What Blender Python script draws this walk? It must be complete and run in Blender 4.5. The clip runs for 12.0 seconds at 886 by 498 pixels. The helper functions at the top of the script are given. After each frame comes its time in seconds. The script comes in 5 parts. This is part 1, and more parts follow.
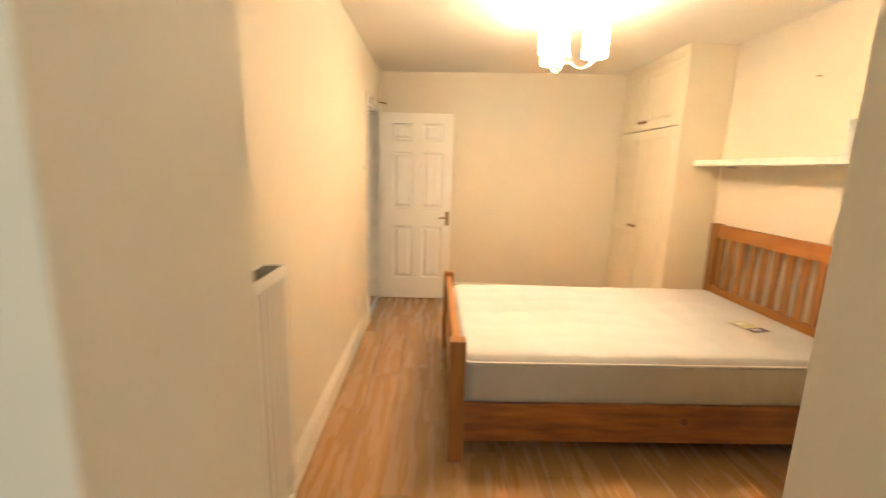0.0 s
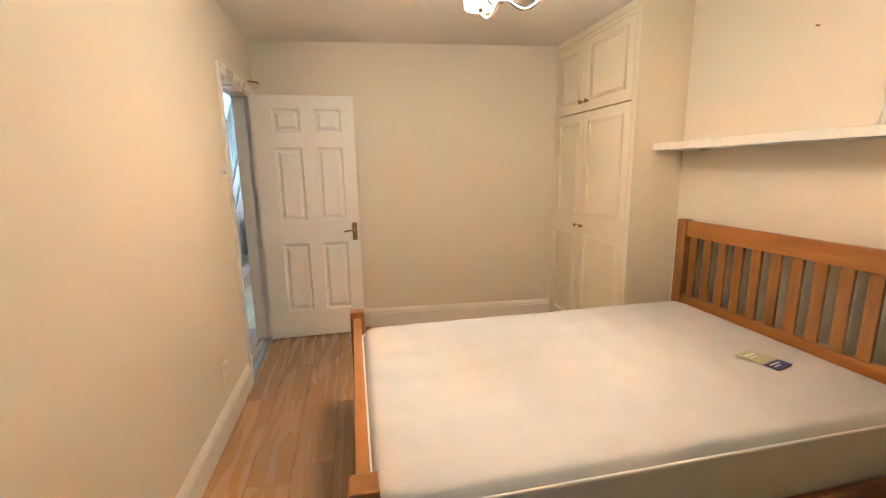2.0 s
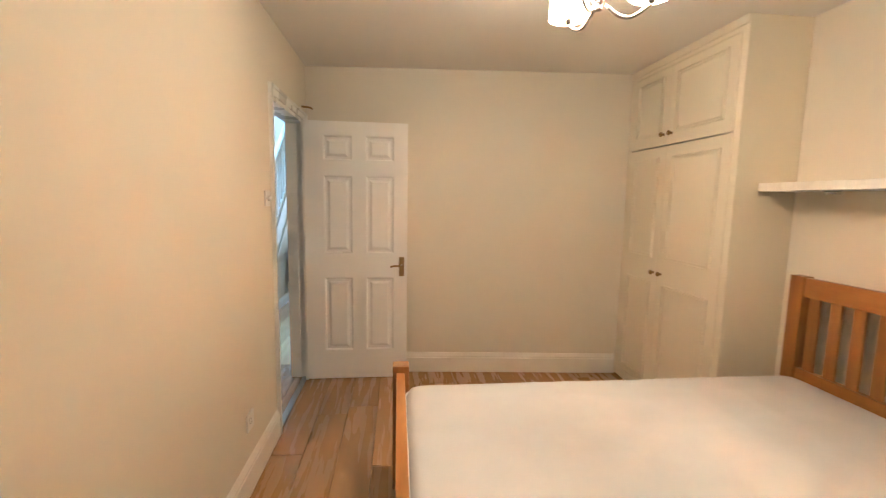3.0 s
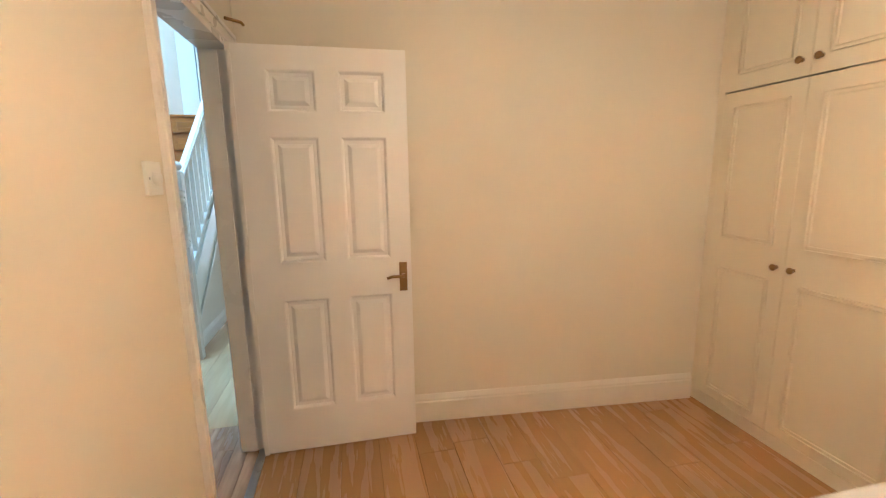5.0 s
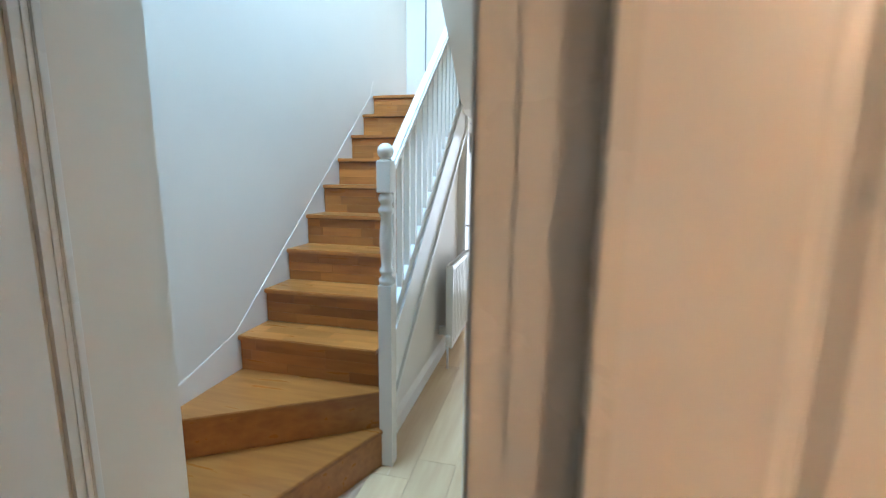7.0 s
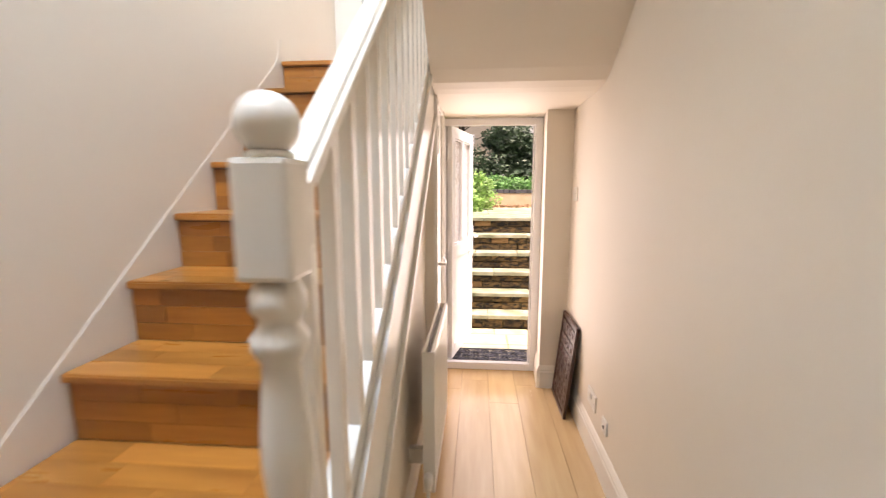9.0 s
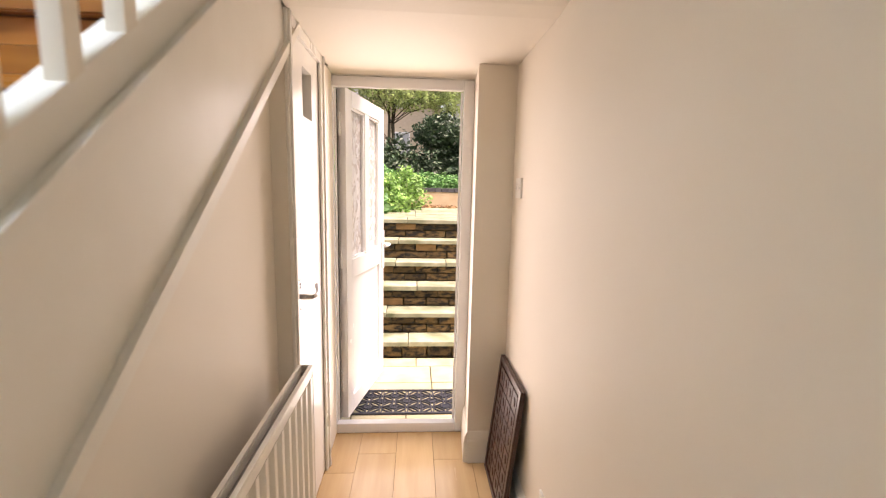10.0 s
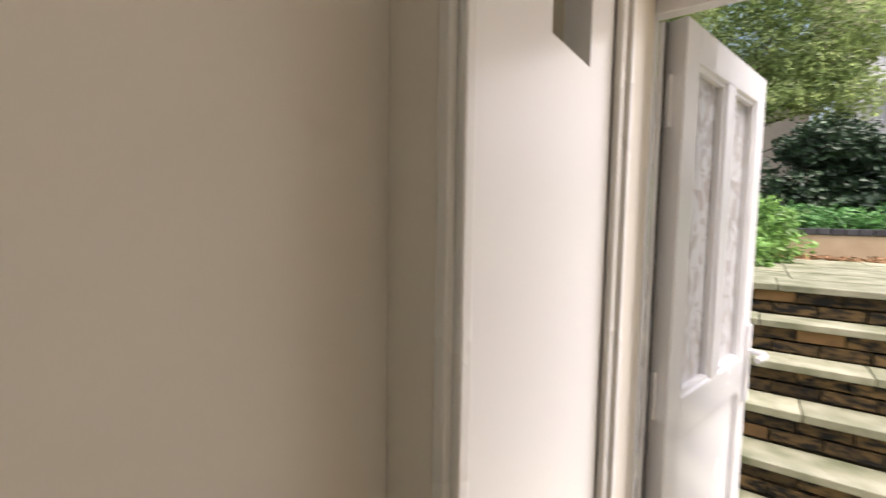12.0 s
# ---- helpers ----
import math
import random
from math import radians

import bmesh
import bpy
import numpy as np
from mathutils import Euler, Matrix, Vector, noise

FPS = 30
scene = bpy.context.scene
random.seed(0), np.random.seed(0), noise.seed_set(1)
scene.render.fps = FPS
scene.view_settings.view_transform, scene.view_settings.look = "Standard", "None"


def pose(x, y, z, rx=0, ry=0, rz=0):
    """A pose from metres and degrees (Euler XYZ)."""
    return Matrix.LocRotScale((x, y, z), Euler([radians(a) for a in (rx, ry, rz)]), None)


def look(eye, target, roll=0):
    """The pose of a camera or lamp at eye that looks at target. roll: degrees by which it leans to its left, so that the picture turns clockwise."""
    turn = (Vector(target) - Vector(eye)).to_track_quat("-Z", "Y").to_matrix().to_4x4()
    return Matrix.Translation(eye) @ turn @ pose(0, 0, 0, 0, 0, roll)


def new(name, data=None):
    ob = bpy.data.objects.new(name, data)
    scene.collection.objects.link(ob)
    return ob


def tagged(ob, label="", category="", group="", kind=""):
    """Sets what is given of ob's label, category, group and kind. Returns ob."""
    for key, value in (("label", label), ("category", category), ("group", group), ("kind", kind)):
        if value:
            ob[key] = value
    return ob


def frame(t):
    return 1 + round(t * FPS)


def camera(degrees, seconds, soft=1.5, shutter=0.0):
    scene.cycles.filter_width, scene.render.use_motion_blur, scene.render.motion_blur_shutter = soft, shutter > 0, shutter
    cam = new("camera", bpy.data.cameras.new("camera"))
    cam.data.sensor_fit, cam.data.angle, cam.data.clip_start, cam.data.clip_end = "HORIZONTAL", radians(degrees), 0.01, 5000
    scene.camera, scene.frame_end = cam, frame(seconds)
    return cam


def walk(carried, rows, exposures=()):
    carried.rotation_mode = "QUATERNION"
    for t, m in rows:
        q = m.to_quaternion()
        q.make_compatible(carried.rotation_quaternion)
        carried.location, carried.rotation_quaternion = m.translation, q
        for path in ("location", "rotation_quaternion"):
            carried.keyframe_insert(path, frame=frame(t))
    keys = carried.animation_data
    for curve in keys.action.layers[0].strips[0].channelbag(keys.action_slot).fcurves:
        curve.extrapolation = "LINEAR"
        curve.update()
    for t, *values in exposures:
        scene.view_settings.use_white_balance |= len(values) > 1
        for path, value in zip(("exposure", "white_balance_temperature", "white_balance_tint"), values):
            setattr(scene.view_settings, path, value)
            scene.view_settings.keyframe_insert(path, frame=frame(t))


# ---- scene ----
PATH = [
    (0, (-0.166, -0.115, 1.421), (-0.121, 1.85, 1.051), 1.5),
    (0.2, (-0.152, 0.022, 1.397), (0.214, 1.956, 1.041), 1.5),
    (0.5, (-0.091, 0.136, 1.406), (0.48, 2.015, 1.031), 1.5),
    (1, (-0.062, 0.374, 1.393), (0.295, 2.301, 0.994), 1.4),
    (1.5, (-0.045, 0.598, 1.398), (0.188, 2.543, 0.995), 2.7),
    (2, (-0.026, 0.815, 1.411), (0.376, 2.737, 1.034), -1.0),
    (2.5, (-0.056, 0.986, 1.418), (0.401, 2.903, 1.081), 0.2),
    (3, (-0.058, 1.157, 1.427), (0.155, 3.132, 1.193), 1.0),
    (3.2, (-0.055, 1.213, 1.431), (0.09, 3.193, 1.192), 1.9),
    (4.8, (-0.241, 2.151, 1.413), (0.17, 4.078, 1.069), -0.1),
    (5, (-0.267, 2.324, 1.418), (0.144, 4.248, 1.063), -0.9),
    (5.5, (-0.327, 2.784, 1.376), (0.085, 4.719, 1.08), -1.1),
    (6, (-0.334, 3.284, 1.371), (-0.165, 5.251, 1.051), 0.3),
    (6.5, (-0.515, 3.709, 1.362), (-0.893, 5.644, 1.024), 1.9),
    (8.3, (-1.36, 4.764, 1.443), (-1.86, 6.677, 1.15), 0.1),
    (8.5, (-1.333, 4.913, 1.44), (-1.748, 6.848, 1.146), -0.4),
    (9, (-1.265, 5.326, 1.423), (-1.425, 7.298, 1.13), -0.1),
    (9.5, (-1.125, 5.818, 1.396), (-1.03, 7.795, 1.106), 0.7),
    (10, (-1.089, 6.269, 1.371), (-0.957, 8.244, 1.083), 1.3),
    (10.5, (-1.099, 6.709, 1.363), (-0.973, 8.683, 1.067), 2.0),
    (11, (-1.129, 7.074, 1.363), (-1.108, 9.05, 1.053), 2.4),
    (11.3, (-1.155, 7.24, 1.366), (-1.523, 9.186, 1.09), 2.6),
    (11.5, (-1.2, 7.315, 1.384), (-1.837, 9.192, 1.117), 2.9),
    (11.8, (-1.269, 7.4, 1.397), (-2.26, 9.12, 1.188), 1.7),
    (12, (-1.307, 7.44, 1.405), (-2.494, 9.042, 1.261), 0.9),
]
cam = camera(92.7, 12.0, soft=1.1, shutter=0.3)
EXPOSURES = [
    (0, 1.9, 5150, -3),
    (0.5, 1.62, 4900, -4),
    (1.5, 1.48, 4500, -2),
    (2.5, 1.32, 4500, 0),
    (3.0, 1.25, 4500, 0),
    (4.9, 1.4, 4700, 2),
    (5.5, 1.42, 4650, 2),
    (6.0, 1.42, 4450, 4),
    (6.5, 1.55, 4850, 5),
    (6.8, 1.5, 5000, 7),
    (8.3, 1.4, 5900, 20),
    (8.5, 1.4, 6600, 24),
    (9.0, 1.48, 7400, 31),
    (9.5, 1.46, 7400, 30),
    (10.5, 1.05, 7200, 24),
    (11.0, 0.86, 6900, 19),
    (11.5, 0.68, 6500, 19),
    (12.0, 0.62, 6400, 19),
]
walk(cam, [(t, look(eye, target, roll)) for t, eye, target, roll in PATH], EXPOSURES)

# ---- world, sun, large lights, exposure ----
world = bpy.data.worlds.new("world")
scene.world = world
world.use_nodes = True
wn = world.node_tree
sky = wn.nodes.new("ShaderNodeTexSky")
sky.sky_type, sky.sun_disc = "NISHITA", False
sky.sun_elevation, sky.sun_rotation = radians(63), radians(125)
sky.dust_density, sky.air_density = 6.0, 1.6
wn.links.new(sky.outputs[0], wn.nodes["Background"].inputs[0])
wn.nodes["Background"].inputs[1].default_value = 0.15

sun = new("sun", bpy.data.lights.new("sun", "SUN"))
sun.data.energy, sun.data.angle, sun.data.color = 3.9, radians(25), (1.0, 0.96, 0.9)
sun.matrix_world = look((6, 10.6, 12), (0, 12, 0))


def area(name, eye, target, sx, sy, watts, color):
    lamp = new(name, bpy.data.lights.new(name, "AREA"))
    lamp.data.shape, lamp.data.size, lamp.data.size_y = "RECTANGLE", sx, sy
    lamp.data.energy, lamp.data.color = watts, color
    lamp.matrix_world = look(eye, target)
    return lamp


sky_lamp = area("skylight_daylight", (-1.9, 5.55, 4.75), (-1.9, 5.6, 0), 0.75, 1.2, 66, (0.50, 0.755, 1.0))
sky_lamp.data.spread = radians(160)
area("garden_door_daylight", (-1.16, 8.43, 1.0), (-1.14, 5, 0.95), 0.6, 1.6, 4.0, (1.0, 0.97, 0.94))


# Added fill for south-facing surfaces; its window is unseen and not modelled.
area("front_unseen_window_fill", (0.1, -1.27, 1.45), (0.1, 3, 1.35), 1.3, 1.3, 2.8, (1.0, 0.88, 0.74))
# Added warm fill behind the start; no ceiling lamp is seen there.
area("near_room_added_fill", (-0.1, -0.5, 2.38), (-0.1, -0.5, 0), 0.3, 0.3, 1.1, (1.0, 0.72, 0.42))


# ---- materials ----
def material(name, color, color2=None, rough=0.6, metal=0.0, scale=6.0, stretch=(1, 1, 1), bump=0.1, fine=120.0,
             mix=0.5, vary=0.0, coat=0.0, emit=0.0, detail=6.0, contrast=0.25, rough_vary=0.08):
    """A surface with variation at two scales, in the object's own space, shifted by the object's random number."""
    m = bpy.data.materials.new(name)
    m.use_nodes = True
    nt = m.node_tree
    b = nt.nodes["Principled BSDF"]
    N, L = nt.nodes.new, nt.links.new
    tc = N("ShaderNodeTexCoord")
    info = N("ShaderNodeObjectInfo")
    off = N("ShaderNodeVectorMath")
    off.operation = "MULTIPLY_ADD"
    L(info.outputs["Random"], off.inputs[0])
    off.inputs[1].default_value = (31.7, 17.3, 11.9)
    mp = N("ShaderNodeMapping")
    mp.inputs["Scale"].default_value = stretch
    L(tc.outputs["Object"], off.inputs[2])
    L(off.outputs[0], mp.inputs[0])
    big = N("ShaderNodeTexNoise")
    big.inputs["Scale"].default_value, big.inputs["Detail"].default_value = scale, detail
    L(mp.outputs[0], big.inputs["Vector"])
    ramp = N("ShaderNodeMapRange")
    ramp.inputs[1].default_value, ramp.inputs[2].default_value = 0.5 - contrast, 0.5 + contrast
    L(big.outputs[0], ramp.inputs[0])
    mx = N("ShaderNodeMix")
    mx.data_type = "RGBA"
    mx.inputs[6].default_value = (*color, 1)
    mx.inputs[7].default_value = (*(color2 or [c * 0.9 for c in color]), 1)
    k = N("ShaderNodeMath")
    k.operation = "MULTIPLY"
    k.inputs[1].default_value = mix
    L(ramp.outputs[0], k.inputs[0])
    L(k.outputs[0], mx.inputs[0])
    out = mx.outputs[2]
    if vary:
        hsv = N("ShaderNodeHueSaturation")
        v = N("ShaderNodeMapRange")
        v.inputs[3].default_value, v.inputs[4].default_value = 1 - vary, 1 + vary
        L(info.outputs["Random"], v.inputs[0])
        L(v.outputs[0], hsv.inputs["Value"])
        L(out, hsv.inputs["Color"])
        out = hsv.outputs[0]
    L(out, b.inputs["Base Color"])
    b.inputs["Metallic"].default_value = metal
    rr = N("ShaderNodeMapRange")
    rr.inputs[3].default_value, rr.inputs[4].default_value = max(rough - rough_vary, 0.03), min(rough + rough_vary, 1)
    L(big.outputs[0], rr.inputs[0])
    L(rr.outputs[0], b.inputs["Roughness"])
    if coat:
        b.inputs["Coat Weight"].default_value = coat
    if emit:
        b.inputs["Emission Color"].default_value = (*color, 1)
        b.inputs["Emission Strength"].default_value = emit
    if bump:
        small = N("ShaderNodeTexNoise")
        small.inputs["Scale"].default_value, small.inputs["Detail"].default_value = fine, 4
        L(mp.outputs[0], small.inputs["Vector"])
        add = N("ShaderNodeMath")
        add.operation = "ADD"
        L(small.outputs[0], add.inputs[0])
        L(big.outputs[0], add.inputs[1])
        bp = N("ShaderNodeBump")
        bp.inputs["Strength"].default_value, bp.inputs["Distance"].default_value = bump, 0.004
        L(add.outputs[0], bp.inputs["Height"])
        L(bp.outputs[0], b.inputs["Normal"])
    return m


PAINT = material("magnolia_wall_paint", (0.74, 0.68, 0.555), (0.68, 0.62, 0.495), 0.62, scale=1.7, bump=0.10, fine=45, mix=0.5)
HALL_PAINT = material("hall_wall_paint", (0.775, 0.71, 0.61), (0.715, 0.65, 0.55), 0.58, scale=1.5, bump=0.09, fine=45, mix=0.5)
CEIL = material("ceiling_paint", (0.85, 0.81, 0.74), (0.82, 0.77, 0.70), 0.75, scale=1.2, bump=0.15, fine=60)
GLOSS = material("white_gloss_paint", (0.80, 0.77, 0.71), (0.74, 0.70, 0.62), 0.28, scale=4, bump=0.06, fine=60, mix=0.35)
NEWELP = material("cream_gloss_paint", (0.80, 0.725, 0.61), (0.74, 0.66, 0.54), 0.24, scale=4, bump=0.06, fine=60, mix=0.35)
SKIRT = material("skirting_paint", (0.79, 0.75, 0.67), (0.70, 0.65, 0.55), 0.33, scale=7, bump=0.08, fine=50, mix=0.5)
CREAM = material("cream_wardrobe_paint", (0.77, 0.70, 0.54), (0.72, 0.65, 0.49), 0.42, scale=3, bump=0.12, fine=50)
DOORGLOSS = material("door_paint", (0.82, 0.79, 0.74), (0.79, 0.76, 0.70), 0.3, scale=1.5, bump=0.05, fine=90, mix=0.3, contrast=0.5, rough_vary=0.02)
UPVC = material("white_plastic", (0.86, 0.86, 0.87), (0.80, 0.80, 0.82), 0.25, scale=5, bump=0.02, mix=0.3)
PLATE = material("plastic_plate", (0.80, 0.78, 0.72), None, 0.35, scale=9, bump=0.01)
LAMINATE = material("laminate_oak", (0.37, 0.225, 0.095), (0.235, 0.132, 0.05), 0.27, scale=3.0, stretch=(7, 0.55, 1), bump=0.03, fine=30, mix=0.5, vary=0.07, contrast=0.32)
OAKSTRIP = material("pale_streaked_strips", (0.60, 0.42, 0.26), (0.27, 0.15, 0.08), 0.26, scale=2.4, stretch=(7, 0.9, 1), bump=0.04, fine=40, mix=0.9, vary=0.22, contrast=0.14)
BEECH = material("pale_hall_boards", (0.64, 0.45, 0.24), (0.50, 0.32, 0.15), 0.24, scale=3, stretch=(8, 0.8, 1), bump=0.04, fine=40, mix=0.7, vary=0.10)
STAIRWOOD = material("stair_wood", (0.42, 0.165, 0.030), (0.24, 0.078, 0.012), 0.3, scale=3, stretch=(1, 9, 9), bump=0.05, fine=30, mix=0.8, vary=0.26, coat=0.15)
STAIRDARK = material("joint_shadow_wood", (0.10, 0.045, 0.015), None, 0.6, bump=0)
PINE = material("pine_honey", (0.30, 0.115, 0.016), (0.12, 0.036, 0.005), 0.34, scale=2.6, stretch=(1.2, 9, 9), bump=0.06, fine=25, mix=0.85, coat=0.2, contrast=0.16)
PINE_UP = material("pine_honey_upright", (0.33, 0.145, 0.022), (0.18, 0.062, 0.008), 0.34, scale=2.6, stretch=(9, 9, 1.2), bump=0.06, fine=25, mix=0.85, coat=0.2, vary=0.1)
PINE_Y = material("pine_honey_cross", (0.37, 0.165, 0.026), (0.21, 0.075, 0.010), 0.34, scale=2.6, stretch=(9, 1.2, 9), bump=0.06, fine=25, mix=0.85, coat=0.2, vary=0.06)
KNOT = material("pine_knot", (0.12, 0.04, 0.012), (0.2, 0.08, 0.02), 0.45, scale=60, bump=0)
TICKING = material("mattress_ticking", (0.49, 0.485, 0.475), (0.43, 0.425, 0.415), 0.85, scale=9, bump=0.35, fine=260, mix=0.4)
TICKSIDE = material("mattress_side", (0.46, 0.44, 0.40), (0.40, 0.37, 0.32), 0.85, scale=9, bump=0.35, fine=200)
PIPING = material("mattress_piping", (0.66, 0.63, 0.58), None, 0.7, bump=0.1)
BRASS = material("aged_brass", (0.34, 0.22, 0.09), (0.18, 0.10, 0.035), 0.3, metal=1.0, scale=30, bump=0.05)
CHROME = material("polished_chrome", (0.75, 0.74, 0.72), None, 0.12, metal=1.0, scale=20, bump=0, rough_vary=0.03)
STEEL = material("satin_steel", (0.50, 0.49, 0.48), (0.42, 0.41, 0.40), 0.3, metal=1.0, scale=40, bump=0.02)
RADPAINT = material("radiator_enamel", (0.80, 0.77, 0.70), (0.74, 0.70, 0.62), 0.3, scale=4, bump=0.02)
GRILLE = material("radiator_grille_grey", (0.24, 0.22, 0.19), None, 0.6, bump=0.05)
# Near-black: shade of holes and gaps put into colour; also dark screws.
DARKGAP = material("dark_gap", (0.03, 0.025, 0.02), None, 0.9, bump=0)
SHADE = material("lit_lamp_shade", (1.0, 0.66, 0.36), (0.98, 0.62, 0.33), 0.9, scale=8, bump=0.0, emit=17.0)
BULB = material("lit_bulb", (1.0, 0.68, 0.38), None, 0.4, bump=0, emit=430.0)
CARD = material("brown_card", (0.52, 0.39, 0.17), (0.44, 0.32, 0.13), 0.8, scale=12, bump=0.1)
PALECARD = material("pale_card", (0.70, 0.64, 0.48), None, 0.7, scale=12, bump=0.1)
LABELG = material("label_olive", (0.36, 0.36, 0.17), (0.5, 0.48, 0.3), 0.5, scale=30, bump=0)
LABELB = material("label_navy", (0.02, 0.03, 0.12), None, 0.5, bump=0)
LABELW = material("label_text_white", (0.7, 0.7, 0.68), None, 0.5, bump=0)
CARVED = material("dark_carved_wood", (0.055, 0.016, 0.009), (0.018, 0.006, 0.004), 0.35, scale=14, stretch=(1, 1, 1), bump=0.3, fine=60, coat=0.2)
RUBBER = material("black_rubber", (0.022, 0.024, 0.034), (0.04, 0.042, 0.055), 0.5, scale=30, bump=0.1)
YORK = material("yellow_paving", (0.43, 0.38, 0.25), (0.26, 0.25, 0.13), 0.75, scale=5, bump=0.35, fine=50, vary=0.14, mix=0.85, contrast=0.2)
MOSSY = material("mossy_slab", (0.38, 0.37, 0.27), (0.09, 0.11, 0.045), 0.6, scale=5, bump=0.4, fine=50, vary=0.12, mix=0.85, contrast=0.2)
GROUT = material("dark_mortar", (0.10, 0.085, 0.045), (0.05, 0.05, 0.025), 0.9, scale=20, bump=0.4, fine=80)
BRICK = material("weathered_dark_brick", (0.008, 0.007, 0.005), (0.16, 0.10, 0.038), 0.8, scale=13, stretch=(1, 1, 2.6), bump=0.9, fine=60, vary=0.5, mix=1.0, contrast=0.10)
BRICKL = material("ochre_brick", (0.28, 0.165, 0.065), (0.12, 0.07, 0.03), 0.85, scale=9, bump=0.7, fine=60, vary=0.3, mix=0.9)
RENDERW = material("ochre_render", (0.60, 0.47, 0.32), (0.42, 0.31, 0.19), 0.85, scale=4, bump=0.4, fine=40, mix=0.8)
COPING = material("blue_coping_brick", (0.045, 0.045, 0.055), (0.09, 0.085, 0.08), 0.7, scale=12, bump=0.3, vary=0.3)
SOIL = material("garden_soil", (0.10, 0.075, 0.045), (0.05, 0.07, 0.025), 0.95, scale=2, bump=0.8, fine=30)
DEADLEAF = material("fallen_leaves", (0.30, 0.16, 0.07), (0.42, 0.30, 0.18), 0.8, scale=9, bump=0)
BARK = material("grey_bark", (0.10, 0.08, 0.055), (0.05, 0.045, 0.03), 0.9, scale=6, stretch=(4, 4, 1), bump=0.6)
HOUSEWHITE = material("white_render", (0.80, 0.80, 0.80), (0.72, 0.72, 0.71), 0.7, scale=0.6, bump=0.1)
HOUSEBRICK = material("pale_yellow_brick", (0.62, 0.54, 0.42), (0.46, 0.37, 0.26), 0.85, scale=7, stretch=(1, 1, 3), bump=0.3)
IRON = material("black_iron", (0.03, 0.03, 0.035), None, 0.5, bump=0.05)
BLIND = material("grey_blind", (0.45, 0.48, 0.50), (0.38, 0.41, 0.44), 0.5, scale=3, bump=0)


def leafy(name, a, b2, trans=0.3):
    m = material(name, a, b2, 0.5, scale=2.2, bump=0, mix=0.9, contrast=0.2)
    nt = m.node_tree
    b = nt.nodes["Principled BSDF"]
    geo = nt.nodes.new("ShaderNodeNewGeometry")
    hs = nt.nodes.new("ShaderNodeHueSaturation")
    mr = nt.nodes.new("ShaderNodeMapRange")
    mr.inputs[3].default_value, mr.inputs[4].default_value = 0.55, 1.5
    nt.links.new(geo.outputs["Random Per Island"], mr.inputs[0])
    nt.links.new(mr.outputs[0], hs.inputs["Value"])
    src = b.inputs["Base Color"].links[0].from_socket
    nt.links.new(src, hs.inputs["Color"])
    nt.links.new(hs.outputs[0], b.inputs["Base Color"])
    tr = nt.nodes.new("ShaderNodeBsdfTranslucent")
    nt.links.new(hs.outputs[0], tr.inputs[0])
    mixs = nt.nodes.new("ShaderNodeMixShader")
    mixs.inputs[0].default_value = trans
    nt.links.new(b.outputs[0], mixs.inputs[1])
    nt.links.new(tr.outputs[0], mixs.inputs[2])
    nt.links.new(mixs.outputs[0], nt.nodes["Material Output"].inputs[0])
    return m


IVY = leafy("ivy_leaves", (0.055, 0.10, 0.05), (0.018, 0.04, 0.018), 0.12)
SHRUB = leafy("bright_shrub_leaves", (0.17, 0.37, 0.11), (0.08, 0.22, 0.06))
WEED = leafy("yellow_green_leaves", (0.25, 0.42, 0.11), (0.12, 0.26, 0.06))
CROWN = leafy("tree_leaves", (0.46, 0.54, 0.24), (0.28, 0.38, 0.15), 0.6)


def glass(name, rough, tint=(1, 1, 1), clear=1.0):
    m = bpy.data.materials.new(name)
    m.use_nodes = True
    nt = m.node_tree
    b = nt.nodes["Principled BSDF"]
    b.inputs["Base Color"].default_value = (*tint, 1)
    b.inputs["Transmission Weight"].default_value = clear
    b.inputs["Roughness"].default_value = rough
    if rough > 0.1:
        n = nt.nodes.new("ShaderNodeTexVoronoi")
        n.inputs["Scale"].default_value = 13
        bp = nt.nodes.new("ShaderNodeBump")
        bp.inputs["Strength"].default_value, bp.inputs["Distance"].default_value = 0.8, 0.01
        nt.links.new(n.outputs["Distance"], bp.inputs["Height"])
        nt.links.new(bp.outputs[0], b.inputs["Normal"])
    return m


OBSCURE = glass("obscured_glass", 0.45, (0.95, 0.95, 0.96), 0.4)
ont = OBSCURE.node_tree
nz = ont.nodes.new("ShaderNodeTexNoise")
nz.inputs["Scale"].default_value, nz.inputs["Distortion"].default_value, nz.inputs["Detail"].default_value = 11, 2.5, 1
otc = ont.nodes.new("ShaderNodeTexCoord")
ont.links.new(otc.outputs["Object"], nz.inputs["Vector"])
ramp = ont.nodes.new("ShaderNodeMapRange")
ramp.inputs[1].default_value, ramp.inputs[2].default_value = 0.50, 0.56
ont.links.new(nz.outputs[0], ramp.inputs[0])
omx = ont.nodes.new("ShaderNodeMix")
omx.data_type = "RGBA"
omx.inputs[6].default_value, omx.inputs[7].default_value = (0.96, 0.96, 0.97, 1), (0.70, 0.66, 0.64, 1)
ont.links.new(ramp.outputs[0], omx.inputs[0])
ont.links.new(omx.outputs[2], ont.nodes["Principled BSDF"].inputs["Base Color"])
VASEGLASS = glass("frosted_vase_glass", 0.35, (0.96, 0.95, 0.92), 0.35)
PANE = glass("window_glass", 0.02)


